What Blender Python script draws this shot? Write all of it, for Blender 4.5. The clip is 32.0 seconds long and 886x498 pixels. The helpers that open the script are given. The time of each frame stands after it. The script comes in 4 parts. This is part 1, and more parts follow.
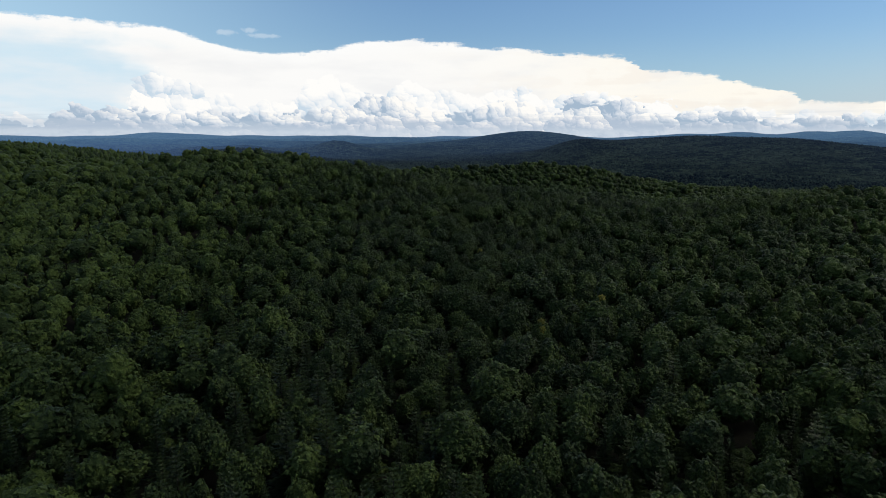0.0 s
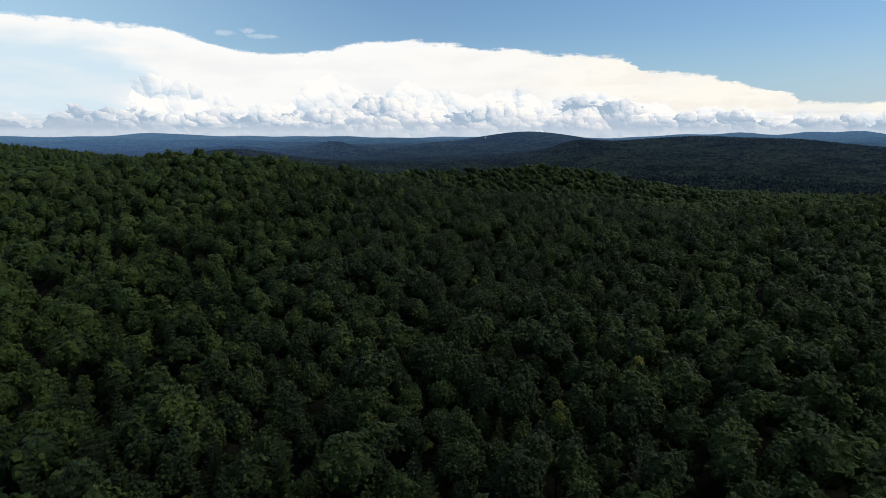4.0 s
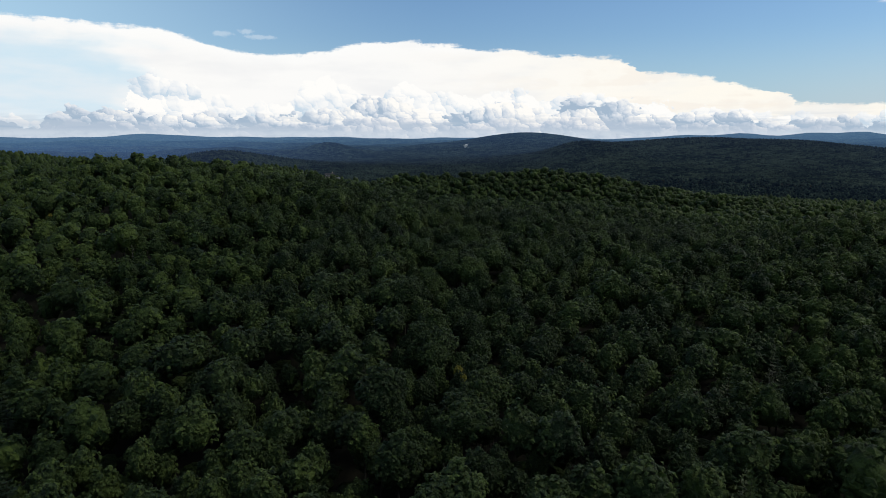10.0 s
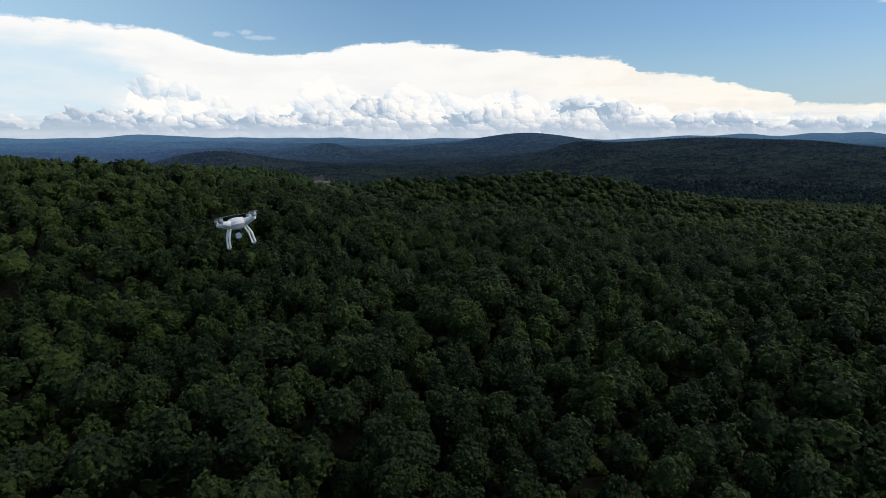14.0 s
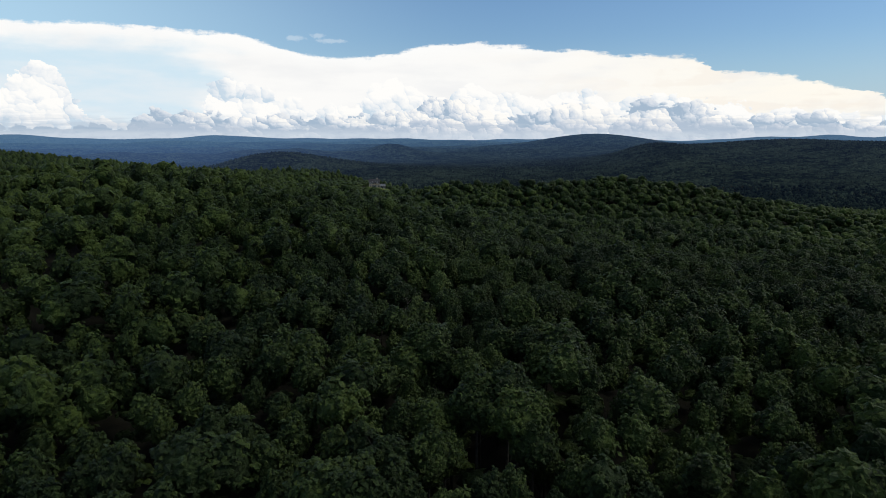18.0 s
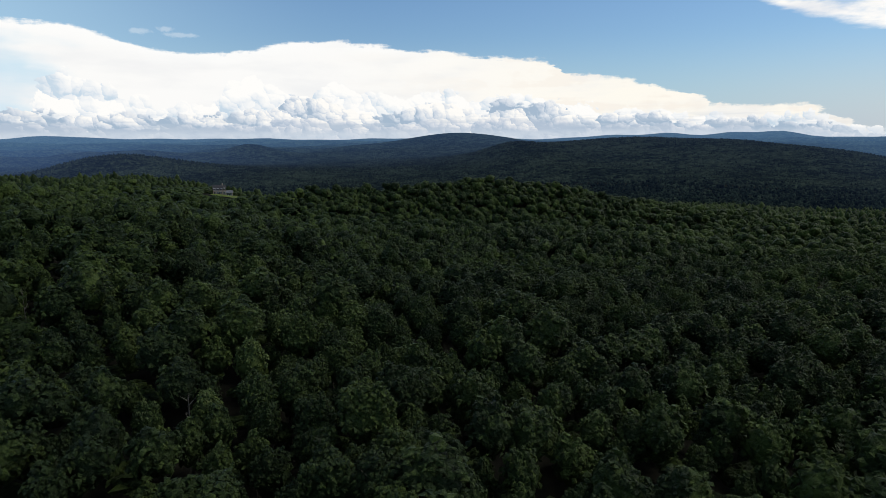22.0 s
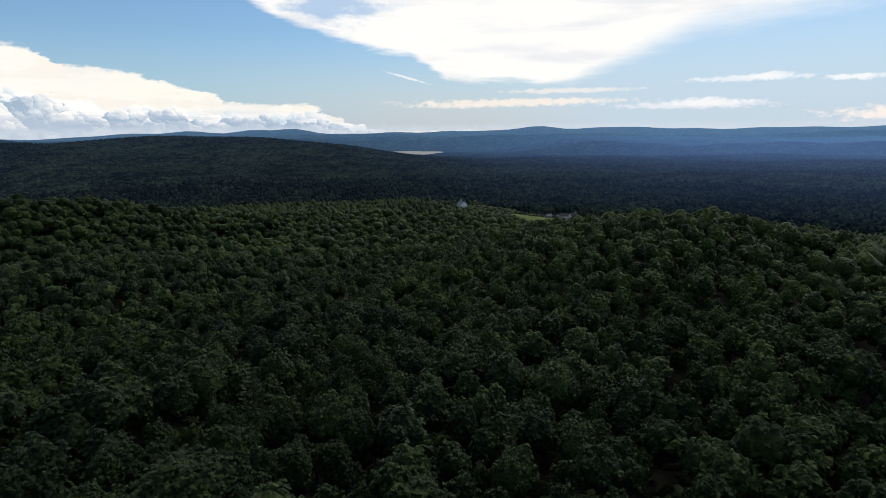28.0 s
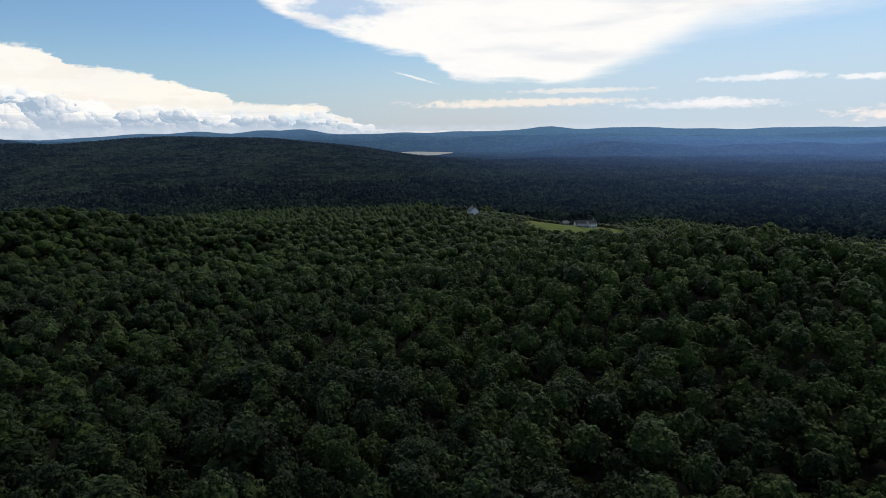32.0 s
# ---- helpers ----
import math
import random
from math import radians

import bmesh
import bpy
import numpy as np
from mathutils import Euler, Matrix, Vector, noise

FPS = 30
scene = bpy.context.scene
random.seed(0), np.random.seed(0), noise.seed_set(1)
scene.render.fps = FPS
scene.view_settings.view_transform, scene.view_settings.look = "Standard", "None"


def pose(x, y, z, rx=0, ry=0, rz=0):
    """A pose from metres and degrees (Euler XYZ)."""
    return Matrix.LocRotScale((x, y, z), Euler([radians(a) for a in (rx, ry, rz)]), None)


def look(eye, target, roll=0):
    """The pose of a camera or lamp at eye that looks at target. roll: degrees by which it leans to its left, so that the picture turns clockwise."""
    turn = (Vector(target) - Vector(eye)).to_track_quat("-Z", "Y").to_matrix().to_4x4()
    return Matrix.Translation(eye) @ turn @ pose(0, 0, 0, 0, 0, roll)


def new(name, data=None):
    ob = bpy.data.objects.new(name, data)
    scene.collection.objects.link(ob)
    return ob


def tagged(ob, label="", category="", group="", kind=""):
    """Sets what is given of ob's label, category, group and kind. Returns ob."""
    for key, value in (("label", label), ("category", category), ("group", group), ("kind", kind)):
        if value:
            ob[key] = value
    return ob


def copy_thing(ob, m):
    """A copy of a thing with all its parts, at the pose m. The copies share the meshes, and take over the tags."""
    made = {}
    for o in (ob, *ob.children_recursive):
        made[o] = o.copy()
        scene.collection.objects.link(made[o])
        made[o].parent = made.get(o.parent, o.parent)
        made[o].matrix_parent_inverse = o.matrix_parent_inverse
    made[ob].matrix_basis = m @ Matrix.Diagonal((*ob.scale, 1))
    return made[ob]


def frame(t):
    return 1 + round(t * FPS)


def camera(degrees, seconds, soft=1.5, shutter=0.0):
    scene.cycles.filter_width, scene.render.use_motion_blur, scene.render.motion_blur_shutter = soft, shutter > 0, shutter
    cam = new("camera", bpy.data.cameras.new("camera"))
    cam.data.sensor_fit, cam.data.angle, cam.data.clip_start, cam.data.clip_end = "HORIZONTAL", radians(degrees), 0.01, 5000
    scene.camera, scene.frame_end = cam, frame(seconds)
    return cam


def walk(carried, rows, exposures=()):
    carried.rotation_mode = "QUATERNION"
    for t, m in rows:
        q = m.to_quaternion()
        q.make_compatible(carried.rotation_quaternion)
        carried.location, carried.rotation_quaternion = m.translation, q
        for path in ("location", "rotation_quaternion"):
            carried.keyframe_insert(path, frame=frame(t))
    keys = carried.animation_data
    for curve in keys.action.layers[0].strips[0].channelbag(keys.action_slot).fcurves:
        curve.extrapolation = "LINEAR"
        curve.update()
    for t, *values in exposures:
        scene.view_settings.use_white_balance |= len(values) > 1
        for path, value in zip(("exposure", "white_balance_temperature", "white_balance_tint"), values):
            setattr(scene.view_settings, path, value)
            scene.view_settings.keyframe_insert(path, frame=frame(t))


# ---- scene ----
cam = camera(71.5, 32.0, 0.7)
METRES, EYE, TILT, LEAN, TURN = 300.0, 60.0, -10.6, 0.0, 0.0
ROWS = [
    (0.0, 0.0, 0.0, 0.0, 0.0, 0.0, -0.0),
    (0.5, 0.0014, 0.0157, 0.0027, -0.03, 0.02, 0.01),
    (1.0, 0.0029, 0.0313, 0.0055, -0.03, 0.02, 0.03),
    (1.5, 0.0041, 0.047, 0.0083, -0.06, 0.03, 0.02),
    (2.0, 0.0055, 0.0626, 0.0113, -0.04, 0.03, 0.0),
    (2.5, 0.0068, 0.0781, 0.0146, -0.06, 0.04, 0.01),
    (3.0, 0.0084, 0.0937, 0.0178, -0.07, 0.04, 0.04),
    (3.5, 0.0098, 0.1091, 0.0211, -0.09, 0.05, 0.04),
    (5.5, 0.0156, 0.1712, 0.0335, -0.16, 0.04, 0.01),
    (6.0, 0.0171, 0.1867, 0.0365, -0.16, 0.05, 0.01),
    (6.5, 0.0186, 0.2022, 0.0394, -0.17, 0.05, 0.02),
    (7.0, 0.02, 0.2177, 0.0423, -0.2, 0.06, 0.0),
    (7.5, 0.0214, 0.2332, 0.0453, -0.23, 0.06, 0.02),
    (8.0, 0.0229, 0.2488, 0.0482, -0.22, 0.06, 0.03),
    (8.5, 0.0242, 0.2644, 0.0512, -0.25, 0.06, 0.03),
    (9.0, 0.0256, 0.2799, 0.0542, -0.26, 0.07, 0.04),
    (9.5, 0.0271, 0.2955, 0.057, -0.26, 0.1, 0.04),
    (10.0, 0.0285, 0.3111, 0.0599, -0.28, 0.12, 0.06),
    (10.5, 0.0299, 0.3266, 0.0628, -0.27, 0.11, 0.06),
    (11.0, 0.0315, 0.3421, 0.0657, -0.27, 0.12, 0.06),
    (11.5, 0.0328, 0.3576, 0.0686, -0.22, 0.14, 0.08),
    (12.0, 0.034, 0.3731, 0.0715, -0.24, 0.15, 0.09),
    (12.5, 0.0354, 0.3886, 0.0744, -0.26, 0.16, 0.1),
    (13.0, 0.0368, 0.4041, 0.0773, -0.25, 0.17, 0.09),
    (13.5, 0.0382, 0.4197, 0.0803, -0.27, 0.17, 0.09),
    (15.5, 0.0437, 0.4805, 0.0914, -0.35, 0.19, 0.15),
    (16.0, 0.0448, 0.4962, 0.0943, -0.17, 0.21, 0.12),
    (16.5, 0.0459, 0.5118, 0.0973, 1.1, 0.22, -0.14),
    (17.0, 0.0465, 0.5274, 0.1001, 3.18, 0.22, -0.57),
    (17.5, 0.0466, 0.5429, 0.1032, 4.87, 0.2, -0.92),
    (18.0, 0.0465, 0.5585, 0.1062, 5.59, 0.2, -1.06),
    (18.5, 0.0466, 0.574, 0.1094, 2.95, 0.2, -0.53),
    (19.0, 0.0467, 0.5898, 0.1123, -1.61, 0.18, 0.43),
    (19.5, 0.0479, 0.6055, 0.1153, -5.05, 0.13, 1.17),
    (20.0, 0.0496, 0.6212, 0.1184, -6.74, 0.08, 1.49),
    (20.5, 0.0522, 0.6368, 0.1214, -7.23, 0.07, 1.61),
    (21.0, 0.055, 0.6522, 0.1245, -7.47, 0.05, 1.66),
    (21.5, 0.0581, 0.6675, 0.1273, -7.57, 0.06, 1.72),
    (22.0, 0.0605, 0.6832, 0.1302, -6.4, 0.1, 1.47),
    (22.5, 0.0616, 0.699, 0.1331, 9.73, 0.14, -1.94),
    (23.0, 0.0632, 0.7143, 0.1364, 17.4, -0.2, -3.5),
    (23.5, 0.062, 0.7292, 0.1397, 21.12, -0.43, -4.29),
    (24.0, 0.0593, 0.7438, 0.1426, 21.08, -0.44, -4.27),
    (24.5, 0.0563, 0.7584, 0.1456, 19.51, -0.34, -3.96),
    (25.0, 0.0549, 0.7736, 0.1484, -0.23, 0.24, 0.05),
    (25.5, 0.051, 0.7901, 0.1514, -9.13, 0.03, 1.89),
    (26.0, 0.053, 0.8044, 0.1545, -15.34, -0.27, 3.18),
    (26.5, 0.0553, 0.8194, 0.1575, -36.76, -2.3, 7.03),
    (28.5, 0.0823, 0.8677, 0.1682, -48.25, -3.91, 8.63),
    (29.0, 0.0927, 0.8776, 0.1702, -48.21, -3.88, 8.63),
    (29.5, 0.1035, 0.8874, 0.1725, -48.04, -3.87, 8.63),
    (30.0, 0.1146, 0.8969, 0.1761, -47.8, -3.85, 8.58),
    (30.5, 0.1257, 0.9063, 0.1791, -47.62, -3.82, 8.56),
    (31.0, 0.1367, 0.9161, 0.1812, -47.46, -3.8, 8.54),
    (31.5, 0.1478, 0.9258, 0.183, -47.36, -3.79, 8.53),
    (32.0, 0.159, 0.9357, 0.185, -47.27, -3.76, 8.52),
]
walk(cam, [(t, pose(0, 0, EYE, TILT, LEAN, TURN) @ pose(METRES * x, METRES * y, METRES * z, 90 + pitch, roll, yaw)) for t, x, y, z, yaw, pitch, roll in ROWS],
     [(0.0, 0.0), (23.0, 0.0), (24.0, -0.14), (25.0, -0.16), (26.0, 0.0), (28.0, 0.03), (32.0, 0.0)])


# ---------------------------------------------------------------- node helpers
class Nodes:
    """Short hand for a node tree."""

    def __init__(self, tree):
        self.tree = tree
        tree.nodes.clear()

    def add(self, kind, inputs=(), **attrs):
        n = self.tree.nodes.new(kind)
        for k, v in attrs.items():
            setattr(n, k, v)
        for k, v in dict(inputs).items():
            self.put(n.inputs[k], v)
        return n

    def put(self, socket, v):
        if isinstance(v, bpy.types.NodeSocket):
            self.tree.links.new(v, socket)
        else:
            socket.default_value = v

    def m(self, op, a, b=0.0, c=0.0, clamp=False):
        n = self.add("ShaderNodeMath", {0: a, 1: b, 2: c}, operation=op)
        n.use_clamp = clamp
        return n.outputs[0]

    def step(self, v, lo, hi, a=0.0, b=1.0):
        """Smooth step of v from lo to hi, giving a to b."""
        n = self.add("ShaderNodeMapRange", {"Value": v, "From Min": lo, "From Max": hi, "To Min": a, "To Max": b},
                     interpolation_type="SMOOTHSTEP")
        return n.outputs[0]

    def mix(self, f, a, b, blend="MIX"):
        n = self.add("ShaderNodeMix", data_type="RGBA", blend_type=blend)
        self.put(n.inputs[0], f)
        self.put(n.inputs[6], a)
        self.put(n.inputs[7], b)
        return n.outputs[2]

    def noise(self, vec, scale, detail=4.0, rough=0.5, lac=2.0):
        n = self.add("ShaderNodeTexNoise", {"Vector": vec, "Scale": scale, "Detail": detail, "Roughness": rough, "Lacunarity": lac})
        return n.outputs[0]

    def vec(self, x, y, z=0.0):
        return self.add("ShaderNodeCombineXYZ", {0: x, 1: y, 2: z}).outputs[0]

    def profile(self, v, stops, lo, hi, top):
        """A height read from (position, height) stops along v."""
        f = self.m("DIVIDE", self.m("SUBTRACT", v, lo), hi - lo, clamp=True)
        n = self.add("ShaderNodeValToRGB", {0: f})
        e = n.color_ramp.elements
        while len(e) < len(stops):
            e.new(0.5)
        for k, (p, h) in zip(e, stops):
            k.position = (p - lo) / (hi - lo)
            k.color = (h / top, h / top, h / top, 1)
        return self.m("MULTIPLY", n.outputs[0], top)


def rgb(r, g, b):
    return (r, g, b, 1.0)


# ---------------------------------------------------------------- world: late afternoon sky with a far anvil and cumulus bank
SUN_AZ, SUN_EL = 86.0, 54.0
world = bpy.data.worlds.new("world")
world.use_nodes = True
scene.world = world
w = Nodes(world.node_tree)
geo = w.add("ShaderNodeTexCoord").outputs["Generated"]
sep = w.add("ShaderNodeSeparateXYZ", {0: w.add("ShaderNodeVectorMath", {0: geo}, operation="NORMALIZE").outputs[0]})
az = w.m("MULTIPLY", w.m("ARCTAN2", sep.outputs[0], sep.outputs[1]), 57.29578)
el = w.m("MULTIPLY", w.m("ARCSINE", sep.outputs[2]), 57.29578)
sky = w.add("ShaderNodeTexSky", sky_type="NISHITA", sun_disc=False, sun_elevation=radians(SUN_EL), sun_rotation=radians(SUN_AZ),
            air_density=1.0, dust_density=0.6, ozone_density=2.0)
SKY = 0.095
blue = w.mix(1.0, sky.outputs[0], rgb(SKY * 0.80, SKY * 0.99, SKY * 1.14), "MULTIPLY")
# pale band low over the horizon
low = w.step(el, 0.0, 9.0, 0.75, 0.0)
blue = w.mix(low, blue, w.mix(w.step(az, 20.0, 48.0), rgb(0.42, 0.58, 0.72), rgb(0.56, 0.61, 0.70)))
# thin high haze whitens the western sky
blue = w.mix(w.m("MULTIPLY", w.step(az, 2.0, -50.0, 0.0, 0.75), w.step(el, 30.0, 8.0)), blue, rgb(0.52, 0.76, 0.92))

# anvil sheet of the far thunderstorm
ANVIL = [(-60, 8.4), (-48.7, 8.3), (-42.4, 8.2), (-33.2, 8.8), (-28.3, 8.7), (-23.4, 8.45), (-20.8, 7.9), (-18.2, 7.1), (-15, 6.88), (-12.6, 6.86),
         (-9.2, 7.55), (-6.7, 8.06), (-3.2, 8.25), (0.8, 8.0), (4.3, 7.5), (8.3, 7.24), (13.2, 6.75), (15.8, 6.5), (17, 5.45), (23.5, 4.8),
         (25.9, 4.0), (28.2, 3.65), (29.6, 2.5), (35.8, 2.4), (37.7, 2.1), (38.7, 1.38), (40.7, 0.4), (43, -0.5)]


def field(kx, ky, seed, detail=5.0, rough=0.55):
    """Noise over the sky, stretched by its two scales (per degree)."""
    return w.noise(w.vec(w.m("MULTIPLY", az, kx), w.m("MULTIPLY", el, ky), seed), 1.0, detail, rough)


wisp = field(0.24, 1.25, 3.0, 8.0, 0.6)
fine = field(1.1, 2.2, 9.0, 6.0, 0.6)
frill = field(1.6, 1.9, 21.0, 5.0, 0.65)
soft = field(0.11, 0.45, 1.0, 4.0, 0.55)
broad = field(0.2, 0.55, 31.0, 3.0, 0.5)
tongue = field(0.07, 0.95, 61.0, 4.0, 0.5)
lobes = field(0.5, 0.8, 71.0, 4.0, 0.5)
shift = w.m("MULTIPLY", w.m("SUBTRACT", tongue, 0.5), w.step(az, -4.0, 10.0, 0.0, 6.0))
shift = w.m("ADD", shift, w.m("MULTIPLY", w.m("SUBTRACT", lobes, 0.5), w.step(az, -4.0, 10.0, 0.0, 5.0)))
atop = w.profile(w.m("ADD", az, shift), ANVIL, -60, 60, 10.0)
d_anvil = w.m("ADD", w.m("SUBTRACT", atop, el), w.m("MULTIPLY", w.m("SUBTRACT", wisp, 0.5), 1.3))
d_edge = w.m("ADD", d_anvil, w.m("MULTIPLY", w.m("SUBTRACT", frill, 0.5), 0.5))
a_mask = w.step(d_edge, -0.05, 0.28)
warm = w.step(az, -8.0, 28.0)
a_col = w.mix(warm, rgb(0.97, 0.965, 0.95), rgb(1.0, 0.96, 0.87))
a_col = w.mix(w.m("MULTIPLY", w.step(w.m("ADD", tongue, w.m("MULTIPLY", w.m("SUBTRACT", lobes, 0.5), 0.6)), 0.52, 0.38, 0.0, 0.45), warm), a_col, rgb(0.90, 0.82, 0.74))
# thin blue-white veil under the western part of the anvil
a_col = w.mix(w.step(soft, 0.42, 0.72, 0.0, 0.6), a_col, rgb(0.84, 0.85, 0.865))
veil = w.m("MULTIPLY", w.step(w.m("ADD", az, w.m("MULTIPLY", w.m("SUBTRACT", broad, 0.5), 14.0)), -22.5, -28.5), w.step(w.m("ADD", d_anvil, w.m("MULTIPLY", w.m("SUBTRACT", lobes, 0.5), 1.4)), 0.5, 2.2))
a_col = w.mix(w.m("MULTIPLY", veil, 0.95), a_col, w.mix(w.step(soft, 0.35, 0.65), rgb(0.62, 0.79, 0.90), rgb(0.75, 0.84, 0.90)))
a_col = w.mix(w.m("MULTIPLY", w.step(d_anvil, 1.3, 0.1, 0.0, 0.5), w.step(az, 12.0, 0.0)), a_col, rgb(1.0, 1.0, 0.99))
col = w.mix(a_mask, blue, a_col)
# scraps of cloud over the dip of the anvil
for c_az, c_el, s_az, s_el in ((-18.6, 8.35, 0.9, 0.28), (-15.6, 8.2, 1.3, 0.22), (-16.8, 8.6, 0.7, 0.25)):
    u = w.m("DIVIDE", w.m("SUBTRACT", az, c_az), s_az)
    v = w.m("DIVIDE", w.m("SUBTRACT", el, c_el), s_el)
    r = w.m("SQRT", w.m("ADD", w.m("MULTIPLY", u, u), w.m("MULTIPLY", v, v)))
    s = w.step(w.m("ADD", r, w.m("MULTIPLY", w.m("SUBTRACT", frill, 0.5), 2.2)), 1.1, 0.4)
    col = w.mix(w.m("MULTIPLY", s, 0.3), col, rgb(0.85, 0.9, 0.94))

# high cloud sheet to the east, with thin streaks below it
HIGH = [(20, 24), (27, 14), (31.5, 10.9), (34.2, 9.6), (38.5, 8.1), (43.4, 6.7), (45.9, 6.4), (48.9, 4.3), (56.5, 3.9), (60, 3.6), (63.8, 4.6), (70.6, 6.6),
        (83, 8.2), (100, 9.0), (120, 14), (140, 24)]
hbot = w.profile(az, HIGH, 20, 140, 26.0)
d_high = w.m("ADD", w.m("SUBTRACT", el, hbot), w.m("MULTIPLY", w.m("SUBTRACT", wisp, 0.5), 1.7))
east = w.m("MULTIPLY", w.step(az, 22.0, 30.0), w.step(az, 138.0, 124.0))
h_soft = w.step(az, 56.0, 72.0, 0.75, 3.6)
h_mask = w.m("MULTIPLY", w.step(w.m("DIVIDE", w.m("ADD", d_high, 0.1), h_soft), 0.0, 1.0), east)
gap = w.m("MULTIPLY", w.step(field(0.14, 0.34, 41.0, 5.0, 0.55), 0.52, 0.66), w.step(az, 52.0, 40.0))
h_mask = w.m("SUBTRACT", h_mask, w.m("MULTIPLY", h_mask, w.m("MULTIPLY", gap, 0.7)))
hcol = w.mix(w.step(field(0.1, 0.55, 51.0, 5.0, 0.5), 0.45, 0.7, 0.0, 0.8), rgb(1.0, 0.985, 0.96), rgb(0.80, 0.82, 0.86))
pale = w.m("MULTIPLY", w.step(az, 50.0, 66.0, 0.0, 0.6), w.step(el, 15.0, 3.0))
col = w.mix(w.m("MULTIPLY", pale, east), col, rgb(0.55, 0.69, 0.83))
col = w.mix(h_mask, col, hcol)
for c_az, c_el, s_az, s_el, tone, k in ((55.0, 2.35, 11.5, 0.42, rgb(1.0, 0.90, 0.80), 0.8), (60.0, 3.3, 6.5, 0.28, rgb(1.0, 0.92, 0.84), 0.6), (50.5, 2.1, 5.0, 0.25, rgb(0.96, 0.88, 0.82), 0.5),
                                        (70.3, 1.85, 7.2, 0.42, rgb(0.84, 0.86, 0.91), 0.85), (71.2, 2.05, 3.6, 0.42, rgb(0.95, 0.94, 0.95), 0.85), (74.5, 3.85, 5.4, 0.30, rgb(0.88, 0.91, 0.95), 0.8),
                                        (75.8, 4.0, 2.2, 0.34, rgb(0.95, 0.95, 0.97), 0.8), (81.5, 3.6, 2.2, 0.3, rgb(0.95, 0.96, 0.97), 0.9), (45.4, 4.65, 2.6, 0.13, rgb(0.95, 0.95, 0.95), 0.75), (87.0, 0.9, 8.0, 0.75, rgb(1.0, 0.90, 0.84), 0.9)):
    tilt = -0.27 if c_az < 46 else 0.0
    u = w.m("DIVIDE", w.m("SUBTRACT", az, c_az), s_az)
    v = w.m("DIVIDE", w.m("SUBTRACT", w.m("SUBTRACT", el, c_el), w.m("MULTIPLY", w.m("SUBTRACT", az, c_az), tilt)), s_el)
    r = w.m("SQRT", w.m("ADD", w.m("MULTIPLY", u, u), w.m("MULTIPLY", v, v)))
    s = w.step(w.m("ADD", r, w.m("MULTIPLY", w.m("SUBTRACT", fine, 0.5), 1.9)), 1.05, 0.4)
    col = w.mix(w.m("MULTIPLY", s, k), col, tone)

# cumulus bank in front of the anvil
CUM_W = [(-60, 3.2), (-56.5, 3.7), (-54.3, 4.1), (-51.9, 1.6), (-47.2, 0.6), (-41.6, 0.7), (-40.6, 3.2), (-39.3, 4.8), (-38.1, 5.2), (-36.8, 4.9), (-35.7, 3.4), (-35.2, 1.0), (-30.9, 0.7),
         (-28.4, 1.0), (-26.8, 1.6), (-25.8, 5.0), (-23.7, 4.5), (-22, 4.4), (-20.8, 3.3), (-20, 2.3), (-18.9, 3.0), (-17.6, 2.2), (-15.7, 2.9), (-13.8, 2.3), (-12, 4.3), (-10, 5.2)]
CUM_E = [(-10, 5.2), (-7.3, 3.6), (-5.3, 3.7), (-3.3, 4.6), (0.3, 3.7), (2.4, 2.9), (4.5, 3.3), (6.4, 3.9), (8.9, 3.0), (11.4, 3.0), (16.2, 3.1), (18.6, 2.4), (21.4, 1.9),
         (24.4, 2.0), (26.9, 1.5), (29.7, 1.7), (32.8, 1.2), (36, 1.5), (39, 0.8), (41, -0.3), (45, -0.5)]
FRONT = [(-60, 0.5), (-50, 0.4), (-40, 0.5), (-33, 0.6), (-30, 2.0), (-27, 2.0), (-24, 1.4), (-19, 1.6), (-14, 1.6), (-9, 2.1), (-6.5, 3.4), (-3.5, 3.0), (-1, 2.1), (3, 1.8),
         (5.2, 3.0), (8, 2.5), (10, 2.0), (11.5, 3.0), (14, 2.7), (17, 2.6), (19, 1.7), (22, 1.6), (25, 1.8), (28, 1.1), (31, 1.2), (35, 0.8), (38, 0.7), (40.5, 0.2), (43, -0.6)]
westward = w.m("LESS_THAN", az, -10.0)
jaz = w.m("ADD", az, w.m("MULTIPLY", w.m("SUBTRACT", frill, 0.5), 2.0))
ctop = w.m("ADD", w.m("MULTIPLY", w.profile(jaz, CUM_W, -60, -10, 6.0), westward), w.m("MULTIPLY", w.profile(jaz, CUM_E, -10, 45, 6.0), w.m("SUBTRACT", 1.0, westward)))
ftop = w.profile(w.m("ADD", az, w.m("MULTIPLY", w.m("SUBTRACT", fine, 0.5), 3.0)), FRONT, -60, 60, 6.0)


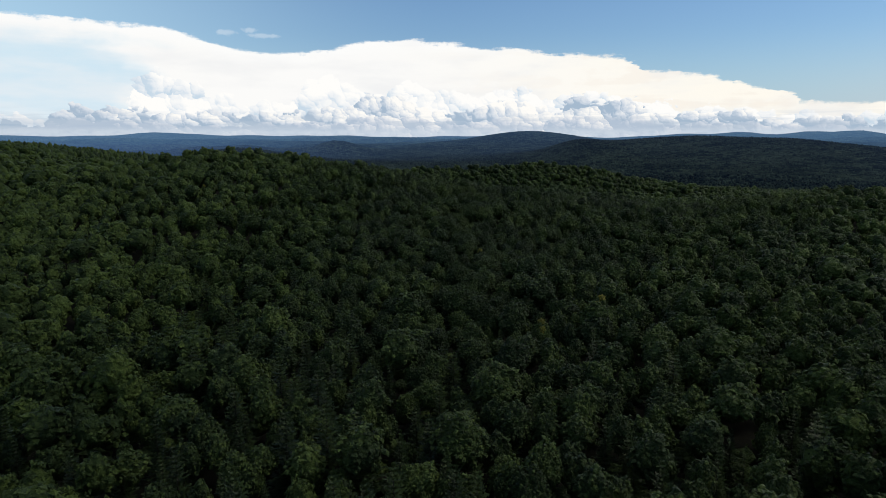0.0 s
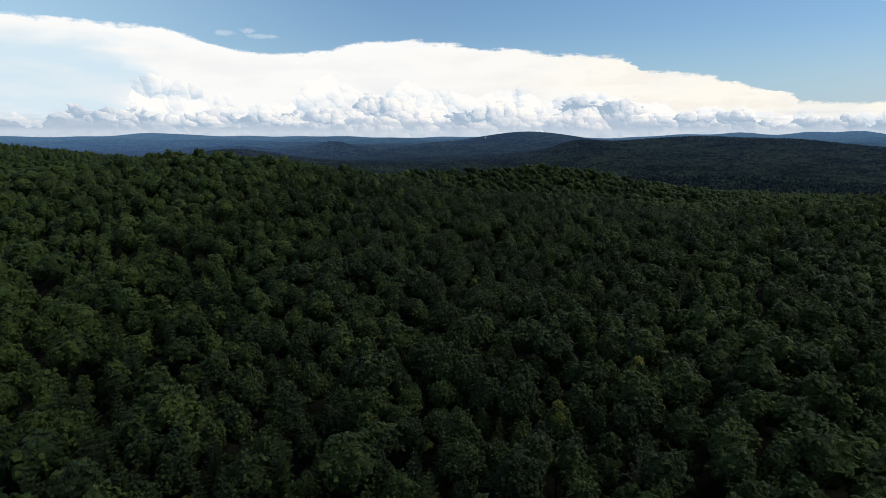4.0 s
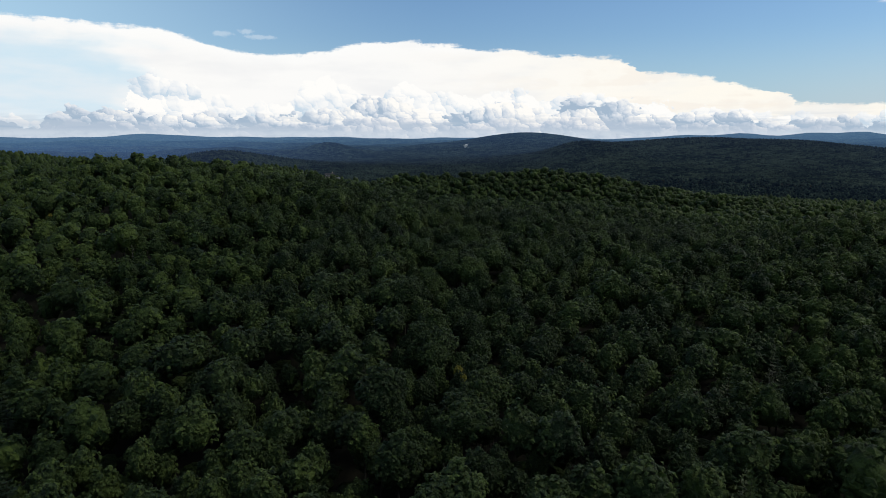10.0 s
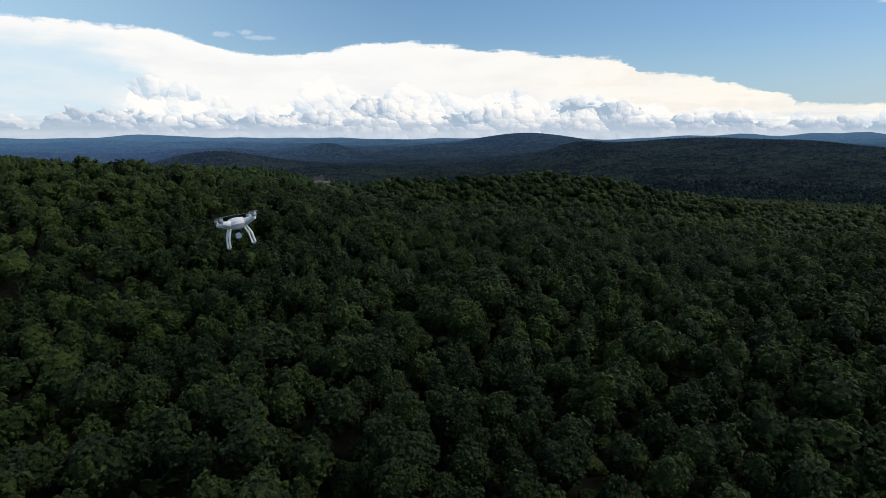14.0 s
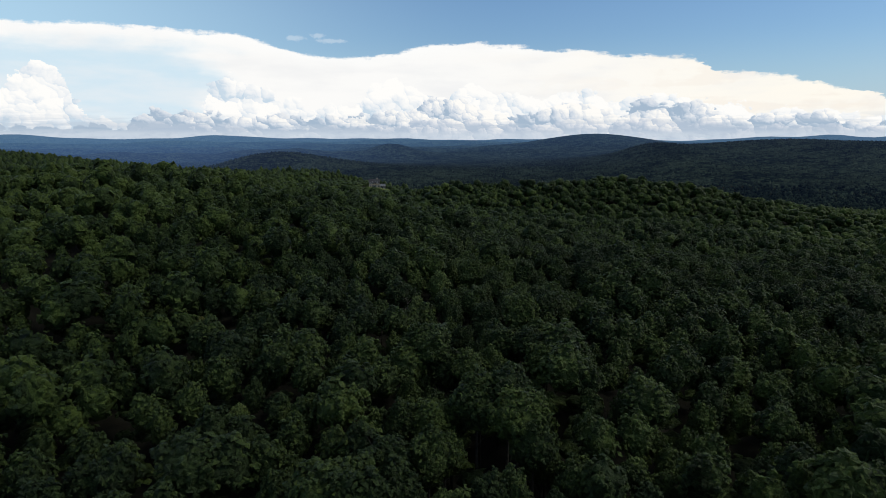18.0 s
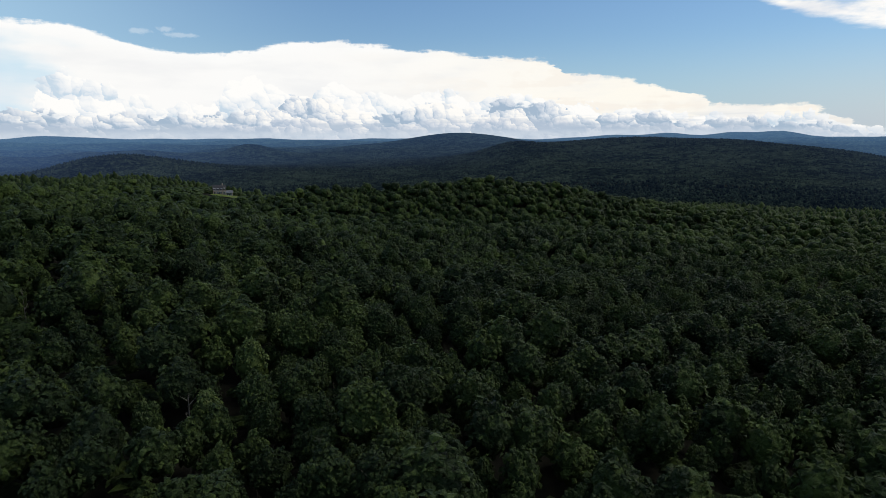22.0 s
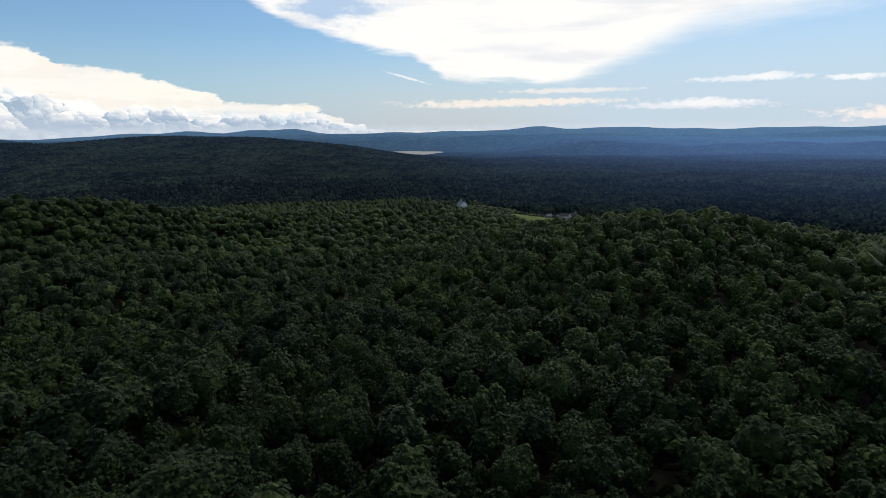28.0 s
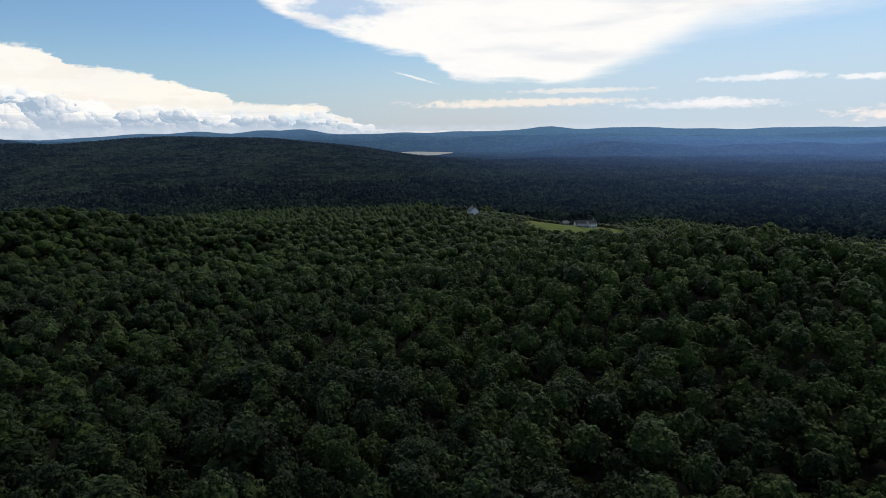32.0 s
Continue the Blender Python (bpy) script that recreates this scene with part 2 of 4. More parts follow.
def heap(col, top, seed, k, amp, base, gain, shades, fade):
    """One layer of heaped cloud: rounded puffs inside puffs, each lit from the upper right."""
    p = w.vec(az, w.m("MULTIPLY", el, 1.1), 0.0)
    wx = w.m("MULTIPLY", w.m("SUBTRACT", w.noise(w.vec(az, el, seed + 5.0), 0.8 * k, 5.0, 0.6), 0.5), 1.5 / k)
    wy = w.m("MULTIPLY", w.m("SUBTRACT", w.noise(w.vec(az, el, seed + 15.0), 0.8 * k, 5.0, 0.6), 0.5), 1.5 / k)
    q = w.add("ShaderNodeVectorMath", {0: p, 1: w.vec(w.m("ADD", wx, seed * 3.7), wy, 0.0)}, operation="ADD").outputs[0]
    body, lit = None, None
    for scale, amount, light in ((0.38 * k, 0.56, 0.52), (0.95 * k, 0.32, 0.34), (2.3 * k, 0.14, 0.13)):
        v = w.add("ShaderNodeTexVoronoi", {"Vector": q, "Scale": scale}, voronoi_dimensions="2D", feature="F1")
        off = w.add("ShaderNodeVectorMath", {0: q, 1: v.outputs["Position"]}, operation="SUBTRACT").outputs[0]
        dot = w.add("ShaderNodeVectorMath", {0: off, 1: (0.62 * scale, 0.74 * scale, 0.0)}, operation="DOT_PRODUCT").outputs["Value"]
        h = w.m("MULTIPLY", w.m("SUBTRACT", 1.0, v.outputs["Distance"]), amount)
        g = w.m("MULTIPLY", dot, light)
        body = h if body is None else w.m("ADD", body, h)
        lit = g if lit is None else w.m("ADD", lit, g)
    d = w.m("ADD", w.m("SUBTRACT", top, el), w.m("MULTIPLY", w.m("SUBTRACT", body, 0.5), amp))
    mask = w.m("MULTIPLY", w.step(d, -0.02, 0.12), w.step(az, 44.0, 41.0))
    lit = w.m("ADD", base, w.m("MULTIPLY", lit, gain))
    lit = w.m("ADD", lit, w.m("MULTIPLY", w.m("SUBTRACT", body, 0.58), 0.7))
    lit = w.m("ADD", lit, w.m("MULTIPLY", w.m("SUBTRACT", broad, 0.5), 1.4))
    lit = w.m("SUBTRACT", lit, w.m("MULTIPLY", w.step(az, -25.5, -30.0), w.step(el, 3.0, 1.2, 0.0, 0.8 * fade)))
    lit = w.m("SUBTRACT", lit, w.m("MULTIPLY", w.step(el, 1.7, 0.3), fade), clamp=True)
    cc = w.add("ShaderNodeValToRGB", {0: lit})
    e = cc.color_ramp.elements
    e[0].position, e[0].color = 0.05, shades[0]
    e[1].position, e[1].color = 0.85, shades[2]
    e.new(0.42).color = shades[1]
    return w.mix(mask, col, cc.outputs[0])


col = heap(col, ctop, 1.0, 0.82, 2.2, 0.68, 1.2, (rgb(0.58, 0.70, 0.81), rgb(0.82, 0.86, 0.90), rgb(1.0, 0.99, 0.965)), 0.12)
col = heap(col, ftop, 7.0, 1.0, 1.9, 0.48, 1.35, (rgb(0.38, 0.49, 0.62), rgb(0.66, 0.72, 0.80), rgb(1.0, 0.98, 0.94)), 0.42)
col = heap(col, w.m("MULTIPLY", ftop, 0.5), 13.0, 1.05, 1.1, 0.50, 1.1, (rgb(0.45, 0.54, 0.66), rgb(0.64, 0.69, 0.77), rgb(0.97, 0.95, 0.92)), 0.42)
# low grey stratus bars over the horizon
bar = field(0.2, 2.6, 12.0, 5.0, 0.55)
b_mask = w.m("MULTIPLY", w.step(w.m("ADD", bar, w.step(az, -24.0, -30.0, 0.0, 0.07)), 0.46, 0.62), w.m("MULTIPLY", w.step(el, 2.4, 0.5), w.step(az, 45.0, 30.0)))
col = w.mix(w.m("MULTIPLY", b_mask, 0.6), col, rgb(0.50, 0.58, 0.68))
col = w.mix(w.m("MULTIPLY", w.step(el, 0.7, 0.1, 0.0, 0.7), w.step(fine, 0.3, 0.6, 0.4, 1.0)), col, rgb(0.64, 0.71, 0.79))

# broken cloud overhead and all round, as the shaded forest implies
over = w.noise(geo, 2.6, 6.0, 0.55)
o_mask = w.m("MULTIPLY", w.step(over, 0.42, 0.6), w.step(el, 17.0, 34.0))
col = w.mix(w.m("MULTIPLY", o_mask, 0.85), col, rgb(0.42, 0.455, 0.50))
below = w.step(el, -0.3, -1.5)
col = w.mix(below, col, rgb(0.03, 0.04, 0.045))
WORLD = 1.0
bg = w.add("ShaderNodeBackground", {"Color": col, "Strength": WORLD})
w.add("ShaderNodeOutputWorld", {"Surface": bg.outputs[0]})

# one wide weak sun: the forest lies in cloud shade
sun_data = bpy.data.lights.new("sun", "SUN")
sun_data.energy, sun_data.angle, sun_data.color = 1.3, radians(18), (1.0, 0.95, 0.84)
sun = new("sun", sun_data)
s_az, s_el = radians(SUN_AZ), radians(SUN_EL)
sun.matrix_world = look((0, 0, 400), (-math.sin(s_az) * math.cos(s_el), -math.cos(s_az) * math.cos(s_el), 400 - math.sin(s_el)))

# ---------------------------------------------------------------- materials


def material(name):
    mat = bpy.data.materials.new(name)
    mat.use_nodes = True
    return mat, Nodes(mat.node_tree)


def finish(n, shader, normal=None):
    n.add("ShaderNodeOutputMaterial", {"Surface": shader})


def foliage(name, dark, mid, light, cell=6.0, grain=0.0, bump=0.0, bump_scale=1.5, thing=False, spread=1.0, stands=0.7, gloss=0.17):
    """Leaves: colour changes from tree to tree, from spray to spray and in soft patches."""
    mat, n = material(name)
    pos = n.add("ShaderNodeNewGeometry").outputs["Position"]
    isl = n.add("ShaderNodeNewGeometry").outputs["Random Per Island"]
    if thing:
        tree = n.add("ShaderNodeObjectInfo").outputs["Random"]
    else:
        v = n.add("ShaderNodeTexVoronoi", {"Vector": pos, "Scale": 1.0 / cell}, voronoi_dimensions="2D")
        tree = n.add("ShaderNodeSeparateColor", {0: v.outputs["Color"]}).outputs[0]
    patch = n.noise(pos, 0.02, 3.0, 0.55)
    fac = n.m("ADD", n.m("MULTIPLY", n.m("SUBTRACT", tree, 0.14), 0.52 * spread), n.m("MULTIPLY", isl, 0.5))
    fac = n.m("ADD", fac, n.m("MULTIPLY", n.m("SUBTRACT", patch, 0.5), stands))
    # lighter leaves: yellower stand westward; eastward, brightness painted in for the sunward glare
    east = n.add("ShaderNodeSeparateXYZ", {0: pos}).outputs[0]
    edge = n.m("ADD", east, n.m("MULTIPLY", n.m("SUBTRACT", patch, 0.5), 120.0))
    fac = n.m("ADD", fac, n.m("ADD", n.step(edge, -20.0, -130.0, 0.0, 0.2), n.step(edge, 120.0, 230.0, 0.0, 0.2)))
    if grain:
        g = n.noise(pos, grain, 3.0, 0.7)
        fac = n.m("ADD", fac, n.m("MULTIPLY", n.m("SUBTRACT", g, 0.5), 1.0))
    ramp = n.add("ShaderNodeValToRGB", {0: fac})
    e = ramp.color_ramp.elements
    e[0].position, e[0].color = 0.05, rgb(*dark)
    e[1].position, e[1].color = 0.85, rgb(*light)
    e.new(0.42).color = rgb(*mid)
    normal = None
    if bump:
        cl = n.add("ShaderNodeTexVoronoi", {"Vector": pos, "Scale": bump_scale * 0.55})
        h = n.m("ADD", n.m("MULTIPLY", cl.outputs["Distance"], -1.1), n.noise(pos, bump_scale, 4.0, 0.75))
        normal = n.add("ShaderNodeBump", {"Strength": bump, "Distance": 1.1 / bump_scale, "Height": h}).outputs[0]
    p = n.add("ShaderNodeBsdfPrincipled", {"Base Color": ramp.outputs[0], "Roughness": 0.5, "Specular IOR Level": gloss})
    t = n.add("ShaderNodeBsdfTranslucent", {"Color": ramp.outputs[0]})
    if normal:
        n.put(p.inputs["Normal"], normal)
    mx = n.add("ShaderNodeMixShader", {0: 0.24, 1: p.outputs[0], 2: t.outputs[0]})
    finish(n, mx.outputs[0])
    return mat


DARK, MID, LIGHT = (0.013, 0.025, 0.009), (0.0275, 0.047, 0.0142), (0.067, 0.100, 0.024)
LEAF = foliage("leaf_green", DARK, MID, LIGHT, thing=True, grain=4.5, bump=1.0, bump_scale=3.6)
LEAF_STUFF = foliage("leaf_green_wood", DARK, MID, LIGHT, grain=4.0, bump=1.0, bump_scale=3.4, spread=1.05)
LEAF_MIDDLE = foliage("leaf_green_slope", DARK, MID, LIGHT, grain=2.8, bump=1.0, bump_scale=2.2, spread=1.05, gloss=0.11)
LEAF_FAR = foliage("leaf_canopy", DARK, MID, LIGHT, cell=5.5, grain=1.2, bump=1.0, bump_scale=1.0, spread=0.75, gloss=0.08)
# leaf tones darkened by a third, standing in for self-shadow the domes lack
LEAF_DISTANT_SHADED = foliage("leaf_distant_shaded", (0.009, 0.017, 0.007), (0.019, 0.032, 0.011), (0.045, 0.068, 0.019), cell=5.0, grain=0.8, spread=0.9, gloss=0.06)
YELLOW = foliage("leaf_yellowing", (0.035, 0.045, 0.012), (0.085, 0.09, 0.016), (0.20, 0.17, 0.022), thing=True)
BROWN = foliage("needle_dying", (0.03, 0.026, 0.014), (0.07, 0.052, 0.026), (0.13, 0.085, 0.04), thing=True)
LIME = foliage("leaf_lime", (0.020, 0.035, 0.011), (0.038, 0.062, 0.018), (0.074, 0.104, 0.027), thing=True)
NEEDLE = foliage("needle_green", (0.012, 0.022, 0.009), (0.024, 0.041, 0.014), (0.046, 0.070, 0.020), thing=True)


def plain(name, a, b, scale, rough=0.8, bump=0.3, metal=0.0, dist=0.02, glow=None):
    """A surface with two tones of stain and a fine relief."""
    mat, n = material(name)
    pos = n.add("ShaderNodeTexCoord").outputs["Object"]
    f = n.m("ADD", n.m("MULTIPLY", n.noise(pos, scale, 5.0, 0.6), 0.7), n.m("MULTIPLY", n.noise(pos, scale * 6, 3.0, 0.6), 0.3))
    c = n.mix(n.step(f, 0.3, 0.7), rgb(*a), rgb(*b))
    bp = n.add("ShaderNodeBump", {"Strength": bump, "Distance": dist, "Height": n.noise(pos, scale * 8, 4.0, 0.6)})
    p = n.add("ShaderNodeBsdfPrincipled", {"Base Color": c, "Roughness": rough, "Metallic": metal, "Specular IOR Level": 0.5 if rough < 0.84 else 0.05, "Normal": bp.outputs[0]})
    if glow:
        p.inputs["Emission Color"].default_value = rgb(*glow)
        p.inputs["Emission Strength"].default_value = 1.0
    finish(n, p.outputs[0])
    return mat


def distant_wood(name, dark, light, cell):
    """The far backdrop of wooded hills: crowns as relief, stands of trees, and haze painted on as emission that grows
    with distance.
    """
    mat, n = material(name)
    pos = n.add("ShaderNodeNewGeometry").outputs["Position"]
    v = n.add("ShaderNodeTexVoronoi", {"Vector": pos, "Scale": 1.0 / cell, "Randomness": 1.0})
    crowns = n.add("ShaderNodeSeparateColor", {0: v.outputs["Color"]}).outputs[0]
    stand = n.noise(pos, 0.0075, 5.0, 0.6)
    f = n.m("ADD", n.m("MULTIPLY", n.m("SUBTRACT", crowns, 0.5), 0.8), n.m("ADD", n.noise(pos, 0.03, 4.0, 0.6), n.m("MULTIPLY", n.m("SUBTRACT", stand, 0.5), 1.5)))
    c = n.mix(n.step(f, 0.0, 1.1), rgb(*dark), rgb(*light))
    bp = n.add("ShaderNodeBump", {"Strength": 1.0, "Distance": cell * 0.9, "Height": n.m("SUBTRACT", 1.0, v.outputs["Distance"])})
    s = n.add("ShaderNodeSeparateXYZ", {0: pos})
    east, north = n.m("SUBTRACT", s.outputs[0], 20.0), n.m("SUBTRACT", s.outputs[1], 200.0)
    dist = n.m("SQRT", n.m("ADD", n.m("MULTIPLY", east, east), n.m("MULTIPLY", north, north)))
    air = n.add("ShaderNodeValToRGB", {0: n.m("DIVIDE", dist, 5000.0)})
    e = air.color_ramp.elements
    while len(e) < len(HAZE_GLOW):
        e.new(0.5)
    for k, (d, r, g, b) in zip(e, HAZE_GLOW):
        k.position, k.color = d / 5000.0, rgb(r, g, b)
    # painted haze is stronger over the western plain and towards the sun
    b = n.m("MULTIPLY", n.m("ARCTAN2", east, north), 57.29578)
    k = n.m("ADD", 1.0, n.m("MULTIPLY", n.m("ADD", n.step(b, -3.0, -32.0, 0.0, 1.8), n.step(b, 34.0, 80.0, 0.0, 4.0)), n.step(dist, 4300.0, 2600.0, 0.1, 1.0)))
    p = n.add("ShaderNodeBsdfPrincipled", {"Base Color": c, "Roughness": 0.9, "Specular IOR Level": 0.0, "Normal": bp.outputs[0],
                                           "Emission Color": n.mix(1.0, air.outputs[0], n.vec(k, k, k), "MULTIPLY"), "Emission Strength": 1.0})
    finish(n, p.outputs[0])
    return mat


# haze colour that the far woods themselves emit, by distance in metres
HAZE_GLOW = [(700, 0, 0, 0), (1100, 0.0013, 0.0024, 0.0056), (1500, 0.0030, 0.0052, 0.0115), (2200, 0.0062, 0.0110, 0.0255), (2900, 0.0125, 0.025, 0.056), (3600, 0.027, 0.058, 0.118), (4250, 0.046, 0.098, 0.184), (4750, 0.062, 0.128, 0.232)]
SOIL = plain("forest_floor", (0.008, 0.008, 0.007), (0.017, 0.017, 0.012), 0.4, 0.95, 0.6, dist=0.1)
BACKDROP = distant_wood("wooded_backdrop_haze", (0.005, 0.009, 0.008), (0.034, 0.048, 0.032), 10.0)
DEADWOOD = plain("dead_wood", (0.08, 0.075, 0.068), (0.16, 0.15, 0.135), 3.0, 0.9, 0.5)
BARK = plain("bark", (0.028, 0.026, 0.022), (0.065, 0.06, 0.053), 3.0, 0.9, 0.8)
GRASS = plain("meadow_grass", (0.06, 0.092, 0.02), (0.11, 0.13, 0.034), 0.08, 0.9, 0.5, dist=0.1)
TRACK = plain("gravel_track", (0.22, 0.19, 0.15), (0.34, 0.30, 0.25), 0.5, 0.95, 0.4)
CLAPBOARD = plain("white_clapboard", (0.62, 0.63, 0.64), (0.8, 0.8, 0.8), 0.5, 0.6, 0.2)
TAN_WALL = plain("tan_siding", (0.34, 0.24, 0.18), (0.46, 0.34, 0.26), 0.5, 0.7, 0.2)
ROOF_GREY = plain("grey_roof", (0.10, 0.105, 0.115), (0.17, 0.175, 0.185), 0.7, 0.9, 0.3)
ROOF_DARK = plain("dark_roof", (0.035, 0.036, 0.04), (0.07, 0.07, 0.075), 0.7, 0.9, 0.3)
BARN_GREY = plain("weathered_boards", (0.16, 0.15, 0.135), (0.28, 0.26, 0.24), 0.6, 0.85, 0.3)
GLASS_DARK = plain("window_dark", (0.02, 0.025, 0.03), (0.03, 0.035, 0.045), 1.0, 0.08, 0.0)
DRONE_WHITE = plain("white_plastic", (0.86, 0.87, 0.88), (0.9, 0.9, 0.9), 6.0, 0.35, 0.05, dist=0.001)
DRONE_GREY = plain("grey_plastic", (0.10, 0.10, 0.105), (0.16, 0.16, 0.165), 8.0, 0.4, 0.05, dist=0.001)
DRONE_METAL = plain("grey_metal", (0.35, 0.35, 0.36), (0.5, 0.5, 0.5), 8.0, 0.3, 0.05, metal=0.9, dist=0.001)
LENS = plain("lens_glass", (0.01, 0.01, 0.012), (0.015, 0.015, 0.02), 8.0, 0.05, 0.0)


def water_material():
    mat, n = material("lake_water")
    pos = n.add("ShaderNodeTexCoord").outputs["Object"]
    bp = n.add("ShaderNodeBump", {"Strength": 0.5, "Distance": 0.4, "Height": n.noise(pos, 0.4, 3.0, 0.6)})
    p = n.add("ShaderNodeBsdfPrincipled", {"Base Color": rgb(0.02, 0.03, 0.035), "Roughness": 0.3, "IOR": 1.33, "Normal": bp.outputs[0]})
    finish(n, p.outputs[0])
    return mat


WATER = water_material()

# ---------------------------------------------------------------- lie of the land (height of the tree tops, metres)
HILLS = [(121.5, 125, 43.0, 313, 307), (-132.6, 398.5, 42.6, 62.8, 128.0), (-372, 284, 92.2, 120, 204), (96.7, 635.6, 41.5, 91.7, 41.5), (253.5, 346.8, 26.2, 82.0, 71.4),
         (-538, 703, 83.9, 164, 222), (-175.8, 727.8, 55.0, 147.5, 153.5), (-38, -114, 32.2, 270, 274), (94.8, 515.8, 18.4, 71.4, 51.5), (19.8, 343.8, 26.2, 82.6, 110.0),
         (-37.7, 448.6, 13.0, 51.4, 152.0), (326.3, 694.8, 37.2, 155.9, 245.0)]
# broad hills of the middle distance
FAR_HILLS = [(800, 2244, 85, 355, 454), (472, 2061, 28, 70, 307), (1249, 1983, 44, 240, 401), (279, 3469, 70, 232, 256), (633, 3418, 82, 280, 265), (-131, 3307, 39, 153, 247),
             (-640, 1834, 46, 120, 150), (-400, 1900, 30, 220, 150), (-545, 3130, 71, 110, 160), (-2000, 2450, 60, 180, 260)]
VALLEY = -45.0
TREE = 15.0
EDGE = 1300.0
MIDX, MIDY = 20.0, 200.0


def wave(x, y, s, seed):
    """Gentle rolling made of sines."""
    return (np.sin(x / s + seed) * np.cos(y / (s * 0.83) + seed * 1.7) + 0.6 * np.sin((x + y) / (s * 0.57) + seed * 2.3) + 0.4 * np.cos((x - 1.3 * y) / (s * 0.41) + seed)) / 2.0


def ridge(a):
    """Sky line of the far ridges in degrees over eye level, by bearing."""
    line = -0.3 + 0.06 * np.sin(a / 3.1) + 0.05 * np.sin(a / 1.7 + 1.0) + 0.03 * np.sin(a / 0.7 + 2.0)
    for c, h, s in ((-41, 0.45, 3.4), (-25.5, 0.52, 2.4), (-17, 0.12, 4), (-6, 0.1, 4), (26.5, 0.22, 1.3), (31.5, 0.24, 1.1), (34.9, 0.38, 1.5), (30.5, 0.26, 6), (20, 0.14, 3), (56.8, 0.38, 1.8), (54, 0.2, 5), (49.5, 0.16, 1.6), (63, 0.3, 2.4), (69.5, 0.26, 2.5), (76, 0.2, 3), (84, 0.2, 4)):
        line = line + h * np.exp(-0.5 * ((a - c) / s) ** 2)
    return line


def canopy(x, y):
    x, y = np.asarray(x, float), np.asarray(y, float)
    z = np.full(np.broadcast(x, y).shape, VALLEY)
    for a, b, h, s, t in HILLS + FAR_HILLS:
        z = z + h * np.exp(-0.5 * (((x - a) / s) ** 2 + ((y - b) / t) ** 2))
    r = np.hypot(x - MIDX, y - MIDY)
    a = np.degrees(np.arctan2(x - MIDX, y - MIDY))
    z = z + np.clip((r - 700) / 900, 0, 1) * 7 * wave(x, y, 190.0, 0.7)
    # the plain beyond: low ridges one behind the other, then the last sky line
    for k, (dist, level, thick) in enumerate(((2900, -1.25, 130), (3180, -1.02, 120), (3480, -0.84, 120), (3780, -0.68, 110), (4050, -0.55, 100), (4270, -0.46, 90))):
        swell = 0.13 * np.sin(a / (4.1 + 0.9 * k) + 1.9 * k) + 0.11 * np.sin(a / (1.9 + 0.35 * k) + 0.7 * k) + 0.06 * np.sin(a / (0.8 + 0.13 * k) + 3.1 * k) + 0.025 * np.sin(a / 0.31 + k)
        crest = 60 + dist * np.tan(np.radians(level + swell))
        f = np.exp(-0.5 * ((r - dist) / thick) ** 2)
        z = np.maximum(z, VALLEY - 12 + (crest - VALLEY + 12) * f)
    k2 = np.clip((r - 4330) / 400, 0, 1)
    k2 = k2 * k2 * (3 - 2 * k2)
    return z * (1 - k2) + (60 + 4750 * np.tan(np.radians(ridge(a)))) * k2


# clearings: centre, half width across and along the sight line, bearing of the sight line
FARM = (560.0, 570.0)
LAKE = (2113.0, 2309.0)
CLEARINGS = [(523.0, 561.0, 42.0, 90.0, 60.0), (463.0, 627.0, 9.0, 20.0, 52.0), (-88.0, 682.0, 19.0, 34.0, -11.0)]


def clear(x, y, grow=0.0):
    """Below 1 inside a clearing."""
    best = np.full(np.broadcast(x, y).shape, 9.0)
    for a, b, u, v, deg in CLEARINGS:
        c, s = math.cos(radians(deg)), math.sin(radians(deg))
        p, q = (x - a) * c - (y - b) * s, (x - a) * s + (y - b) * c
        best = np.minimum(best, np.hypot(p / (u + grow), q / (v + grow)))
    return best


def ground_z(x, y):
    x, y = np.asarray(x, float), np.asarray(y, float)
    r = np.hypot(x - MIDX, y - MIDY)
    z = canopy(x, y) - TREE * np.clip((EDGE + 40 - r) / 60, 0, 1)
    for a, b, lift, s in ((FARM[0], FARM[1], 15.0, 110.0), (467.0, 631.0, 9.0, 45.0), (-97.0, 700.0, 14.0, 55.0)):
        z = z + lift * np.exp(-0.5 * (((x - a) ** 2 + (y - b) ** 2) / s ** 2))
    d = np.hypot(x - LAKE[0], y - LAKE[1])
    return z + (LAKE_Z - 4 - z) * np.clip((760 - d) / 300, 0, 1) * np.where(z > LAKE_Z - 4, 1.0, 0.0)


LAKE_Z = -42.0


def raw_mesh(name, verts, faces, mats, smooth=False, which=None):
    """A mesh from arrays; all faces have the same number of corners."""
    me = bpy.data.meshes.new(name)
    verts = np.asarray(verts, np.float32).reshape(-1, 3)
    faces = np.asarray(faces, np.int32)
    n, k = faces.shape
    me.vertices.add(len(verts))
    me.vertices.foreach_set("co", verts.ravel())
    me.loops.add(n * k)
    me.loops.foreach_set("vertex_index", faces.ravel())
    me.polygons.add(n)
    me.polygons.foreach_set("loop_start", np.arange(0, n * k, k, dtype=np.int32))
    if smooth:
        me.polygons.foreach_set("use_smooth", np.ones(n, bool))
    for m_ in mats:
        me.materials.append(m_)
    if which is not None:
        me.polygons.foreach_set("material_index", np.asarray(which, np.int32))
    me.update(calc_edges=True)
    return me


